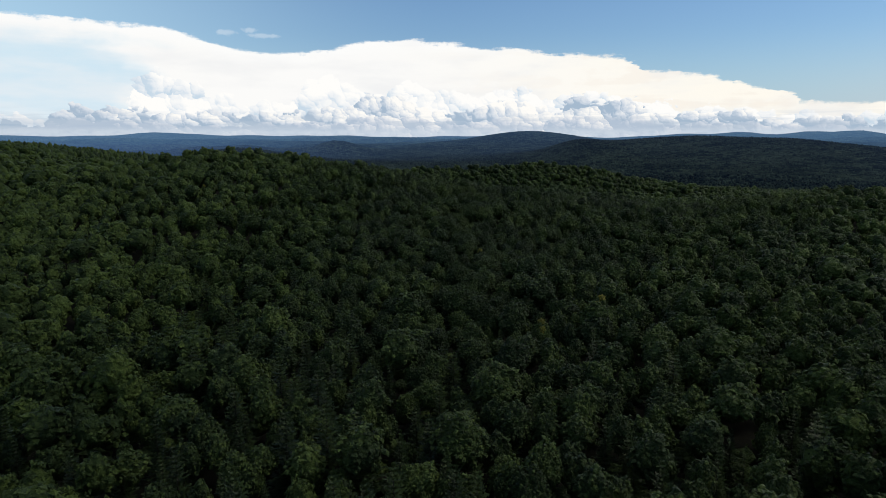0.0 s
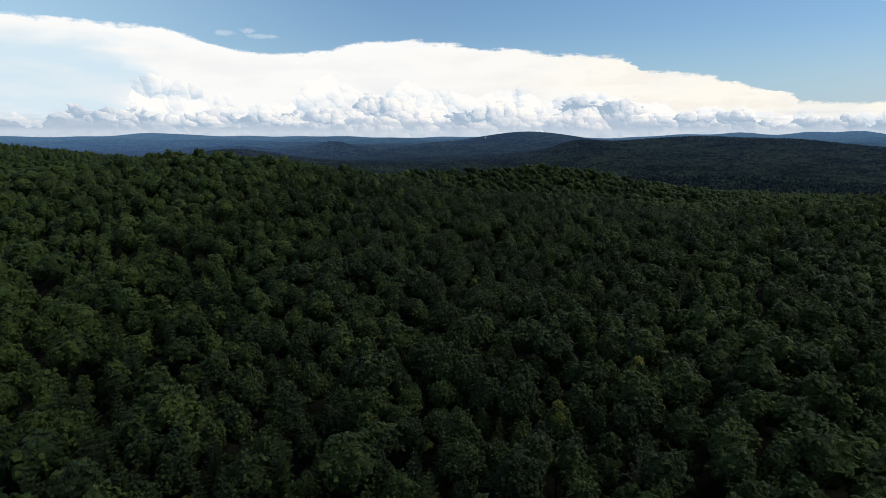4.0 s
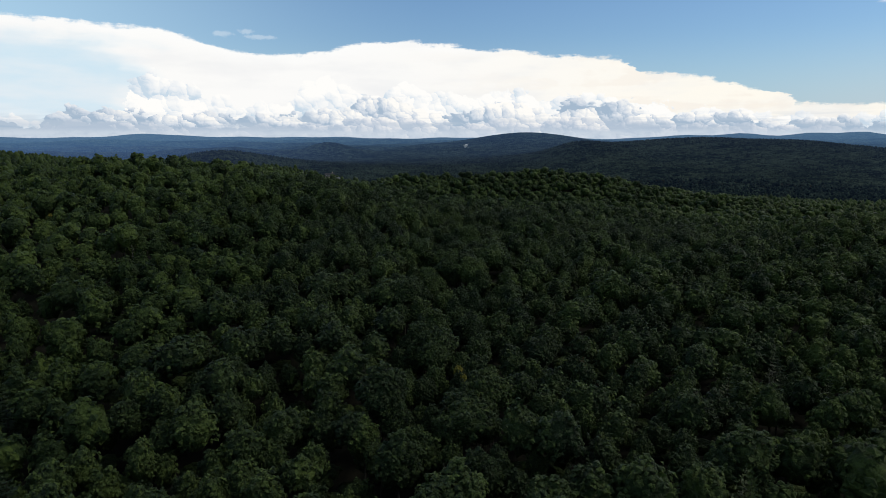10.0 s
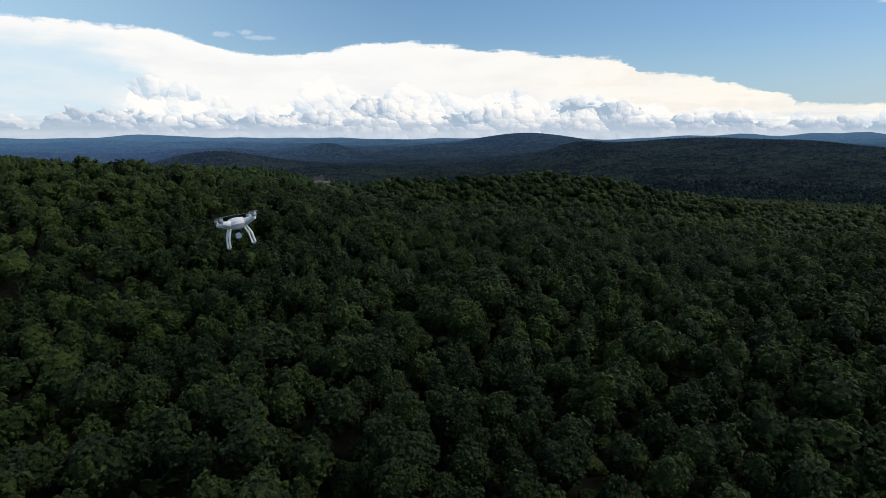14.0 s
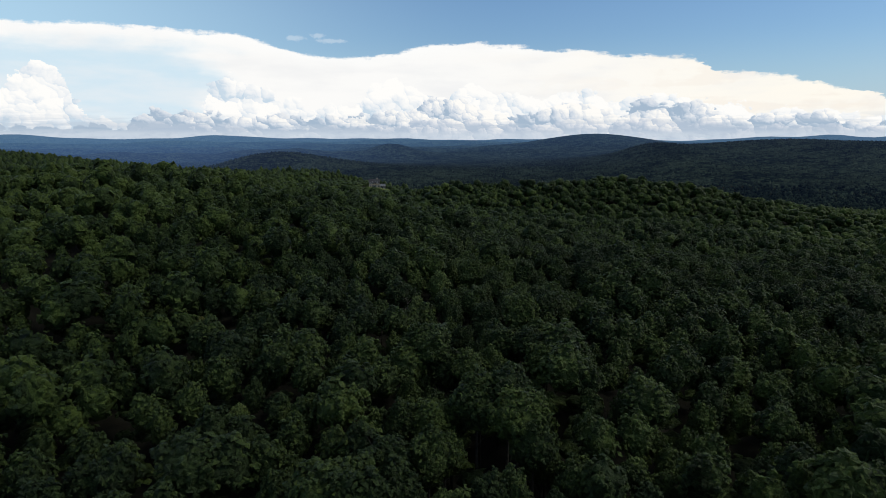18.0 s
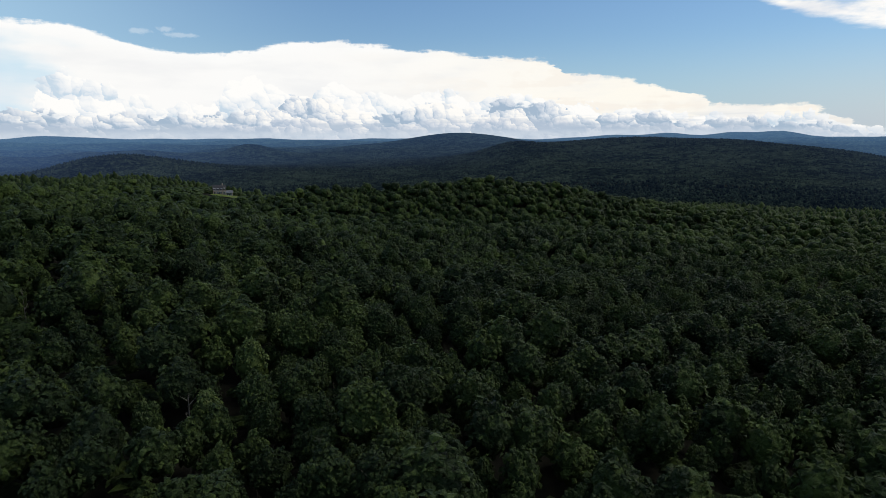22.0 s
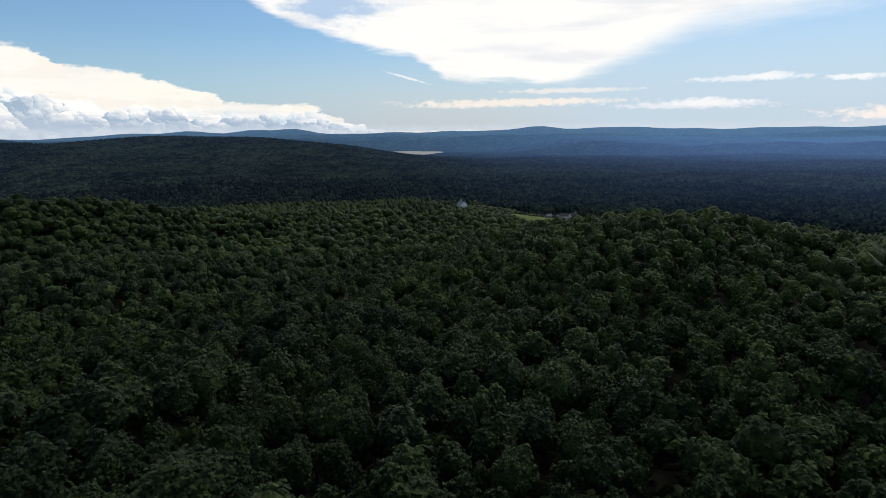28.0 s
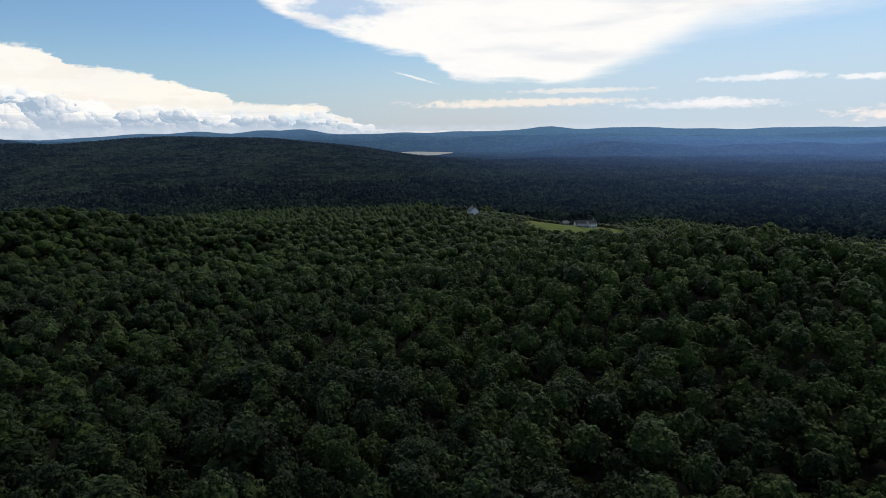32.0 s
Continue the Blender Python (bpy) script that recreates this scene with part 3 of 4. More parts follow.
# one sheet of ground from underfoot to the last ridge
rings = [0.0]
while rings[-1] < 4860:
    rings.append(rings[-1] + max(8.0, min(rings[-1] * 0.028, 60.0)))
rings = np.array(rings[1:])
SEG = 360
ang = np.arange(SEG) * 2 * np.pi / SEG
gx = MIDX + rings[:, None] * np.sin(ang)[None]
gy = MIDY + rings[:, None] * np.cos(ang)[None]
gz = ground_z(gx, gy)
gv = np.concatenate([np.stack([gx, gy, gz], -1).reshape(-1, 3), [[MIDX, MIDY, float(ground_z(MIDX, MIDY))]]])
gf, gm = [], []
for i in range(len(rings) - 1):
    j = np.arange(SEG)
    k = (j + 1) % SEG
    gf.append(np.stack([i * SEG + j, i * SEG + k, (i + 1) * SEG + k, (i + 1) * SEG + j], -1)[:, ::-1])
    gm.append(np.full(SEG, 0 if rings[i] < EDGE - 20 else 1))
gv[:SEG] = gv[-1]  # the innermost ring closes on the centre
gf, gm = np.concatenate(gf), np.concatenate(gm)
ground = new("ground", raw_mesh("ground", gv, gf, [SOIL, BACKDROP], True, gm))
tagged(ground, "wooded rolling hills reaching to a far ridge glowing with blue haze", "ground", kind="structure")

# lake
t_ = np.arange(64) * 2 * np.pi / 64
lr = 1 + 0.12 * np.sin(3 * t_ + 1) + 0.08 * np.sin(5 * t_)
la = radians(45.6)
lu, lv = 140 * lr * np.cos(t_), 260 * lr * np.sin(t_)
lx, ly = LAKE[0] + lu * math.cos(la) + lv * math.sin(la), LAKE[1] - lu * math.sin(la) + lv * math.cos(la)
bm = bmesh.new()
bm.faces.new([bm.verts.new((a, b, LAKE_Z)) for a, b in zip(lx, ly)][::-1])
bmesh.ops.recalc_face_normals(bm, faces=bm.faces)
me = bpy.data.meshes.new("lake")
bm.to_mesh(me)
me.materials.append(WATER)
tagged(new("lake", me), "bright still lake among dark wooded hills", "lake", kind="structure")

# ---------------------------------------------------------------- trees
rng = np.random.default_rng(7)


def unit(v):
    return v / np.maximum(np.linalg.norm(v, axis=-1, keepdims=True), 1e-6)


class Crown:
    """A crown of rounded lobes about a centre; gives a lobed skin and leaf sprays that lie on it."""

    def __init__(self, radius, height, r, lobes=16, flat=1.0):
        self.radius, self.height, self.r = radius, height, r
        k = np.arange(lobes) + 0.5
        up = 1 - 1.35 * k / lobes
        th = k * 2.399963 + r.uniform(-0.5, 0.5, lobes)
        side = np.sqrt(np.maximum(1 - up ** 2, 0))
        self.dirs = unit(np.stack([side * np.cos(th), side * np.sin(th), up], -1) + r.normal(size=(lobes, 3)) * 0.1)
        self.swell = r.uniform(0.14, 0.40, lobes)
        self.wide = r.uniform(0.2, 0.34, lobes)

    def skin(self, d):
        """The skin's points in the directions d, and the way each faces."""
        ang_ = np.arccos(np.clip(d @ self.dirs.T, -1, 1))
        bump = self.swell * np.exp(-0.5 * (ang_ / self.wide) ** 2)
        which = bump.argmax(1)
        q = 0.68 + bump.max(1)
        low = np.clip((d[:, 2] + 0.35) / 0.55, 0, 1)
        p = d * q[:, None] * np.array([self.radius, self.radius, self.height * 0.56])
        p[:, :2] *= (0.55 + 0.45 * low)[:, None]
        heart = self.dirs[which] * 0.62 * np.array([self.radius, self.radius, self.height * 0.56])
        face = unit(0.65 * unit(p - heart) + 0.5 * d)
        p[:, 2] += self.height * 0.44
        return p, face

    def core(self, seg, levels, shrink):
        """The closed lobed skin: points and quads."""
        t = np.linspace(-0.62, 1.54, levels)
        d = np.array([(math.cos(e) * math.cos(2 * math.pi * (k + 0.5 * (i % 2)) / seg), math.cos(e) * math.sin(2 * math.pi * (k + 0.5 * (i % 2)) / seg), math.sin(e))
                      for i, e in enumerate(t) for k in range(seg)])
        p, _ = self.skin(d)
        p = (p - np.array([0, 0, self.height * 0.44])) * shrink + np.array([0, 0, self.height * 0.44])
        f = [(i * seg + k, i * seg + (k + 1) % seg, (i + 1) * seg + (k + 1) % seg, (i + 1) * seg + k) for i in range(levels - 1) for k in range(seg)]
        return p, np.array(f)

    def places(self, count, depth):
        """Points spread over the skin, and the way each faces."""
        r = self.r
        d = unit(r.normal(size=(count * 3, 3)) + np.array([0, 0, 0.5]))
        d = d[d[:, 2] > -0.42][:count]
        p, face = self.skin(d)
        return p + face * r.uniform(-depth, 0.5 * depth, len(d))[:, None] * self.radius, face

    def whorls(self, count, size, points, tilt=0.4, depth=0.12):
        """Leafy tufts: small ragged domes that sit on the lobes and lean a little upwards."""
        r = self.r
        p, face = self.places(count, depth)
        n = len(p)
        up = unit(face + np.array([0, 0, 0.35]) + r.normal(size=(n, 3)) * tilt)
        a = unit(np.cross(up, unit(r.normal(size=(n, 3)))))
        b = np.cross(up, a)
        s = size * r.uniform(0.6, 1.45, n)
        k = points
        th = (np.arange(k)[None] + r.uniform(-0.3, 0.3, (n, k))) * 2 * np.pi / k
        q = s[:, None] * r.uniform(0.7, 1.25, (n, k))
        drop = -s[:, None] * r.uniform(0.3, 0.9, (n, k))
        rim = p[:, None] + a[:, None] * (q * np.cos(th))[..., None] + b[:, None] * (q * np.sin(th))[..., None] + up[:, None] * drop[..., None]
        v = np.concatenate([p[:, None] + up[:, None] * (s * 0.12)[:, None, None], rim], 1).reshape(-1, 3)
        fan = np.array([(0, 1 + j, 1 + (j + 1) % k) for j in range(k)])
        return v, (fan[None] + (np.arange(n) * (k + 1))[:, None, None]).reshape(-1, 3)

    def whole(self, seg, levels, shrink, leafy, base=0.0):
        """Points, triangles and smoothness of inner crown and leaves together."""
        p, f = self.core(seg, levels, shrink)
        f = np.concatenate([f[:, [0, 1, 2]], f[:, [0, 2, 3]]])
        v = np.concatenate([p, leafy[0]])
        v[:, 2] += base
        inner = np.concatenate([np.ones(len(f), bool), np.zeros(len(leafy[1]), bool)])
        return v, np.concatenate([f, leafy[1] + len(p)]), inner


def crown_mesh(name, v, f, inner, mat):
    me = raw_mesh(name, v, f, [mat])
    me.polygons.foreach_set("use_smooth", inner)
    return me


def quad_mesh(name, quads, mat):
    q = np.asarray(quads, np.float32).reshape(-1, 3)
    return raw_mesh(name, q, np.arange(len(q)).reshape(-1, 4), [mat])


def trunk_mesh(name, height, crown_base, radius, r, limbs=5, mat=None):
    """A tapered, slightly bent trunk with rising limbs."""
    bm = bmesh.new()

    def tube(points, radii, seg=6):
        rows_ = []
        for p, q in zip(points, radii):
            rows_.append([bm.verts.new((p[0] + q * math.cos(2 * math.pi * k / seg), p[1] + q * math.sin(2 * math.pi * k / seg), p[2])) for k in range(seg)])
        for u, v in zip(rows_, rows_[1:]):
            for k in range(seg):
                bm.faces.new((u[k], u[(k + 1) % seg], v[(k + 1) % seg], v[k]))
        bm.faces.new(rows_[-1])

    bend = r.uniform(-0.3, 0.3, 2)
    line = [(bend[0] * t * t, bend[1] * t * t, -0.4 + t * (height * 0.9 + 0.4)) for t in (0, 0.06, 0.3, 0.6, 1)]
    tube(line, [radius * 1.5, radius * 1.05, radius * 0.85, radius * 0.6, radius * 0.15])
    for k in range(limbs):
        z = crown_base + (height - crown_base) * 0.12 * k
        a = 2.4 * k + r.uniform(-0.4, 0.4)
        l = r.uniform(1.6, 2.6)
        tube([(bend[0] * 0.2, bend[1] * 0.2, z), (l * 0.5 * math.cos(a), l * 0.5 * math.sin(a), z + l * 0.45), (l * math.cos(a), l * math.sin(a), z + l * 1.1)],
             [radius * 0.45, radius * 0.3, radius * 0.08], 4)
    bmesh.ops.recalc_face_normals(bm, faces=bm.faces)
    me = bpy.data.meshes.new(name)
    bm.to_mesh(me)
    bm.free()
    me.materials.append(mat or BARK)
    return me


def part(name, data, parent, label=""):
    ob = new(name, data)
    ob.parent = parent
    if label:
        ob["label"] = label
    return ob


def broadleaf(seed, height, radius, mat, count=660, size=0.285):
    """A broadleaf tree with its base at the origin: trunk with limbs, crown."""
    r = np.random.default_rng(seed)
    base = new("broadleaf_tree")
    ch = height * r.uniform(0.44, 0.56)
    part("trunk", trunk_mesh("trunk", height, height - ch, 0.2, r), base)
    c_ = Crown(radius, ch, r, int(r.integers(18, 30)))
    part("crown", crown_mesh("crown", *c_.whole(13, 9, 0.86, c_.whorls(count, size, 4), height - ch), mat), base)
    return base


def conifer_quads(height, radius, r, tiers, arms, per):
    """Needle sprays along whorled, slightly drooping boughs."""
    out = []
    for i in range(tiers):
        f = i / (tiers - 1)
        z = height * (0.3 + 0.68 * f)
        reach = radius * (1 - f) ** 0.75 * r.uniform(0.75, 1.1) + 0.25
        for k in range(arms):
            a = 2 * math.pi * (k + r.uniform(-0.3, 0.3)) / arms + i * 1.1
            ln = reach * r.uniform(0.7, 1.12)
            u = np.array([math.cos(a), math.sin(a), 0.0])
            s = np.array([-u[1], u[0], 0.0])
            for j in range(per):
                t = (j + 0.6) / per
                c = u * ln * t + np.array([0, 0, z + 0.28 * ln * t - 0.1 * ln * t * t + r.uniform(-0.08, 0.08)])
                wd = (0.16 + 0.3 * (1 - t)) * r.uniform(0.7, 1.2) * min(1.0, ln / 1.5)
                lg = ln / per * 1.2
                tip = np.array([0, 0, 0.18])
                out.append((c - u * lg * 0.5, c + s * wd + u * lg * 0.25 + tip * r.uniform(-1, 1), c + u * lg * 0.8 + tip, c - s * wd + u * lg * 0.25 + tip * r.uniform(-1, 1)))
    return np.array(out)


def conifer(seed, height, radius, mat=None):
    r = np.random.default_rng(seed)
    base = new("pine_tree")
    part("trunk", trunk_mesh("trunk", height, height * 0.3, 0.2, r, 0), base)
    part("crown", quad_mesh("crown", conifer_quads(height, radius, r, 19, 8, 6), mat or NEEDLE), base)
    return base


# planting: a jittered grid, coarser far away
def planting(step, x0, x1, y0, y1, seed):
    r = np.random.default_rng(seed)
    x, y = np.meshgrid(np.arange(x0, x1, step), np.arange(y0, y1, step))
    x[1::2] += step / 2
    x = x + r.uniform(-0.4, 0.4, x.shape) * step
    y = y + r.uniform(-0.4, 0.4, y.shape) * step
    return x.ravel(), y.ravel()


LINE = [(2.0, 52.0), (14.0, 300.0), (100.0, 345.0)]  # the strip of wood that the flight passes over


def from_line(x, y):
    best = np.full(x.shape, 1e9)
    for (a, b), (c, d) in zip(LINE, LINE[1:]):
        t = np.clip(((x - a) * (c - a) + (y - b) * (d - b)) / ((c - a) ** 2 + (d - b) ** 2), 0, 1)
        best = np.minimum(best, np.hypot(x - a - t * (c - a), y - b - t * (d - b)))
    return best


def sectors(x, y):
    """The wedges of country that lie open to the flight."""
    ok = np.zeros(x.shape, bool)
    for ex, ey, lo, hi in ((0, 0, -39, 39), (14, 172, -46, 40), (18, 224, -62, 20), (16, 250, -40, 78), (46, 285, 6, 89)):
        a = np.degrees(np.arctan2(x - ex, y - ey))
        ok |= (a > lo) & (a < hi)
    return ok


def scatter(name, label, templates, x, y, z, scale, mat, r):
    """Many trees of a wood in one mesh: the templates set down with a turn and a size each."""
    vs, fs, ss, at = [], [], [], 0
    pick = r.integers(0, len(templates), len(x))
    turn = r.uniform(0, 2 * np.pi, len(x))
    for k, (tv, tf, ts) in enumerate(templates):
        s = pick == k
        if not s.any():
            continue
        p = tv[None] * scale[s][:, None, :]
        c, d = np.cos(turn[s])[:, None], np.sin(turn[s])[:, None]
        q = np.stack([p[..., 0] * c - p[..., 1] * d + x[s][:, None], p[..., 0] * d + p[..., 1] * c + y[s][:, None], p[..., 2] + z[s][:, None]], -1)
        n = len(q)
        vs.append(q.reshape(-1, 3))
        fs.append((tf[None] + (at + np.arange(n) * len(tv))[:, None, None]).reshape(-1, 3))
        ss.append(np.tile(ts, n))
        at += n * len(tv)
    ob = new(name, crown_mesh(name, np.concatenate(vs), np.concatenate(fs), np.concatenate(ss), mat))
    return tagged(ob, label, "trees", kind="stuff")


def scatter_dome(name, label, x, y, z, rad, hgt, mat, r, seg, levels):
    """Far crowns as small uneven domes, each with its own outline, in one mesh."""
    n = len(x)
    L = len(levels)
    a0 = r.uniform(0, 2 * np.pi, n)
    ang_ = a0[:, None, None] + (np.arange(seg)[None, None] + 0.5 * (np.arange(L) % 2)[None, :, None]) * 2 * np.pi / seg + r.uniform(-0.25, 0.25, (n, L, seg))
    q = np.array([l[0] for l in levels])[None, :, None] * r.uniform(0.8, 1.16, (n, L, seg)) * rad[:, None, None]
    h = (np.array([l[1] for l in levels])[None, :, None] + r.uniform(-0.07, 0.07, (n, L, seg))) * hgt[:, None, None]
    ring = np.stack([q * np.cos(ang_) + x[:, None, None], q * np.sin(ang_) + y[:, None, None], h + z[:, None, None]], -1).reshape(n, L * seg, 3)
    top = np.stack([x + r.uniform(-0.2, 0.2, n) * rad, y + r.uniform(-0.2, 0.2, n) * rad, z + hgt], -1)[:, None]
    v = np.concatenate([ring, top], 1)
    tri = []
    for l in range(L - 1):
        for k in range(seg):
            a, b, c, d = l * seg + k, l * seg + (k + 1) % seg, (l + 1) * seg + k, (l + 1) * seg + (k + 1) % seg
            tri += [(a, b, c), (b, d, c)]
    tri += [((L - 1) * seg + k, (L - 1) * seg + (k + 1) % seg, L * seg) for k in range(seg)]
    f = np.array(tri)[None] + (np.arange(n) * (L * seg + 1))[:, None, None]
    ob = new(name, raw_mesh(name, v.reshape(-1, 3), f.reshape(-1, 3), [mat], True))
    return tagged(ob, label, "trees", kind="stuff")


STEP = 4.55
px, py = planting(STEP, -760, 840, -30, 960, 11)
keep = (sectors(px, py) | (from_line(px, py) < 55)) & (clear(px, py) > 1.0)
px, py = px[keep], py[keep]
dl = from_line(px, py)
eye_d = np.minimum(np.minimum(np.hypot(px, py), np.hypot(px - 16, py - 240)), np.hypot(px - 48, py - 286))
keep = ((eye_d < 420) | (dl < 90)) & (rng.uniform(0, 1, len(px)) > 0.04)
px, py, dl = px[keep], py[keep], dl[keep]
pz = ground_z(px, py)
size = np.exp(rng.normal(-0.03, 0.27, len(px))).clip(0.5, 1.75)
# young growth round the clearings
young = np.clip((clear(px, py, 34.0) - 0.75) / 0.5, 0.3, 1)
tall = TREE * (0.98 + 0.38 * (size - 1) + rng.uniform(-0.08, 0.08, len(px))) * young
wide = 2.7 * size ** 0.9 * (0.5 + 0.5 * young)
# a stand of pines at the start of the flight, single ones elsewhere
pine_p = 0.012 + 0.5 * np.exp(-0.5 * (((px + 34) / 34) ** 2 + ((py - 72) / 34) ** 2)) + 0.16 * np.exp(-0.5 * (((px - 22) / 22) ** 2 + ((py - 66) / 22) ** 2))
is_pine = (rng.uniform(0, 1, len(px)) < pine_p) & (young > 0.9)

order = np.argsort(dl)
leaf_near = [i for i in order if not is_pine[i] and py[i] > 30][:300]
pine_near = [i for i in order if is_pine[i] and dl[i] < 80 and py[i] > 25][:170]
near = set(leaf_near) | set(pine_near)
YELLOW_AT = [(22, 119), (36, 132), (-33, 261), (-28, 283), (11, 188), (-107, 278)]
LIME_AT = [(-1, 278), (2, 287), (-8, 276), (60, 192), (16, 292), (-33, 169), (-60, 110), (83, 361), (92, 343), (5, 301), (20, 189), (-33, 258), (-80, 266), (-45, 300), (-60, 320), (-20, 240)]


def nearest(spots, pool):
    out = {}
    for a, b in spots:
        out[min(pool, key=lambda i: (px[i] - a) ** 2 + (py[i] - b) ** 2)] = 1
    return out


kinds = [broadleaf(40 + k, TREE, 3.2, LEAF) for k in range(6)]
specials = {}
pool = [i for i in range(len(px)) if dl[i] < 150]
for spots, mat, label in ((YELLOW_AT, YELLOW, "green broadleaf tree with yellowing boughs at its top"), (LIME_AT, LIME, "light green broadleaf tree with a loose crown")):
    first = None
    for i in nearest(spots, pool):
        near.add(i)
        specials[i] = 1
        m_ = pose(px[i], py[i], pz[i], 0, 0, 37.0 * i) @ Matrix.Diagonal((wide[i] / 3.2, wide[i] / 3.2, tall[i] / TREE * 0.98, 1))
        if first is None:
            first = broadleaf(77, TREE, 3.1, mat if mat is LIME else LEAF)
            if mat is YELLOW:
                for dx, dy, dz, rad in ((0.6, 0.2, 1.5, 1.5), (-0.7, -0.6, 2.6, 1.2)):
                    c_ = Crown(rad, 2.2, np.random.default_rng(78), 12)
                    v_, f_, in_ = c_.whole(8, 6, 0.86, c_.whorls(150, 0.24, 4), TREE - dz)
                    part("yellow_bough", crown_mesh("yellow_bough", v_ + np.array([dx, dy, 0]), f_, in_, YELLOW), first, "yellowing boughs at the top")
            first.matrix_basis = m_
            tagged(first, label, "tree", "trees under the flight")
            shape0 = first
        else:
            copy_thing(shape0, m_)
            continue

used = [False] * len(kinds)
tree_label = ["broadleaf tree with a full dark green crown", "broadleaf tree with a rounded dark green crown", "broadleaf tree with a lumpy mid-green crown"]
for n_, i in enumerate(k for k in leaf_near if k not in specials):
    k = int(rng.integers(0, len(kinds)))
    m_ = pose(px[i], py[i], pz[i], 0, 0, rng.uniform(0, 360)) @ Matrix.Diagonal((wide[i] / 3.2, wide[i] / 3.2, tall[i] / TREE, 1))
    if not used[k]:
        used[k] = True
        kinds[k].matrix_basis = m_
        tagged(kinds[k], tree_label[k % 3], "tree", "trees under the flight")
    else:
        ob = kinds[k].copy()
        scene.collection.objects.link(ob)
        ob.matrix_basis = m_
        for c_ in kinds[k].children:
            d_ = c_.copy()
            scene.collection.objects.link(d_)
            d_.parent = ob
pines = [conifer(90 + k, TREE * 1.12, 2.9) for k in range(3)]
pused = [False] * 3
for i in pine_near:
    if i in specials:
        continue
    k = int(rng.integers(0, 3))
    m_ = pose(px[i], py[i], pz[i], 0, 0, rng.uniform(0, 360)) @ Matrix.Diagonal((min(size[i], 1.1), min(size[i], 1.1), min(tall[i] / TREE, 1.05), 1))
    if not pused[k]:
        pused[k] = True
        pines[k].matrix_basis = m_
        tagged(pines[k], "tall dark pine with whorled drooping boughs", "tree", "pines among the broadleaf trees")
    else:
        copy_thing(pines[k], m_)



def snag(at, height, seed):
    """A dead standing tree: bare trunk and broken branches."""
    r = np.random.default_rng(seed)
    base = new("dead_tree")
    base.matrix_basis = pose(at[0], at[1], float(ground_z(at[0], at[1])), 0, 0, 40.0 * seed)
    tagged(base, "bare grey dead tree among green crowns", "tree", "dead trees")
    part("trunk", trunk_mesh("trunk", height, height * 0.5, 0.16, r, 0, DEADWOOD), base)
    for k in range(9):
        z = height * (0.45 + 0.05 * k)
        a, l = 2.4 * k, r.uniform(1.0, 2.2) * (1.1 - 0.07 * k)
        bm = bmesh.new()
        rows_ = []
        for t, q in ((0.0, 0.06), (0.5, 0.04), (1.0, 0.012)):
            c = (l * t * math.cos(a), l * t * math.sin(a), z + l * t * 0.75)
            rows_.append([bm.verts.new((c[0] + q * math.cos(2.1 * j), c[1] + q * math.sin(2.1 * j), c[2])) for j in range(3)])
        for u, v in zip(rows_, rows_[1:]):
            for j in range(3):
                bm.faces.new((u[j], u[(j + 1) % 3], v[(j + 1) % 3], v[j]))
        bmesh.ops.recalc_face_normals(bm, faces=bm.faces)
        me = bpy.data.meshes.new("branch")
        bm.to_mesh(me)
        bm.free()
        me.materials.append(DEADWOOD)
        part("branch", me, base)


for k, (a, b, h) in enumerate(((-35, 306, 16.5), (-3, 276, 15.5), (-70, 250, 16.0), (95, 352, 15.5))):
    snag((a, b), h, 300 + k)
brown = conifer(95, TREE, 2.2, BROWN)
brown.matrix_basis = pose(32, 191, float(ground_z(32, 191)), 0, 0, 20)
tagged(brown, "dying pine with thin brown needles", "tree", "pines among the broadleaf trees")

rest = np.array([i not in near for i in range(len(px))])
tr = np.random.default_rng(5)


def crown_template(seg, levels, shrink, count, size, points, flat=(0.42, 0.54), tilt=0.4):
    ch = TREE * tr.uniform(*flat)
    c_ = Crown(3.2, ch, tr, int(tr.integers(14, 24)))
    return c_.whole(seg, levels, shrink, c_.whorls(count, size, points, tilt), TREE - ch)


A_ = rest & (dl < 44)
B_ = rest & (dl >= 44) & (dl < 95)
B2_ = rest & (dl >= 95) & (dl < 190)
C_ = rest & (dl >= 190)
for mask, name, label, temps, mat in (
        (A_, "wood_near", "dense broadleaf wood with dark green leafy crowns", [crown_template(9, 7, 0.86, 215, 0.38, 4) for _ in range(9)], LEAF_STUFF),
        (B_, "wood_middle", "dense broadleaf wood on rolling slopes", [crown_template(8, 6, 0.87, 100, 0.48, 4) for _ in range(12)], LEAF_MIDDLE),
        (B2_, "wood_slope", "dense broadleaf wood on the farther slopes", [crown_template(7, 5, 0.91, 38, 0.74, 4, tilt=0.22) for _ in range(14)], LEAF_MIDDLE),
        (C_, "wood_far", "closed broadleaf canopy on the hills", [crown_template(6, 4, 0.96, 7, 1.1, 4, (0.36, 0.48), 0.22) for _ in range(14)], LEAF_FAR)):
    grow = 1.08 if name == "wood_far" else 1.0
    sc = np.stack([wide[mask] / 3.2 * grow, wide[mask] / 3.2 * grow, tall[mask] / TREE], -1)
    scatter(name, label, temps, px[mask], py[mask], pz[mask], sc, mat, tr)

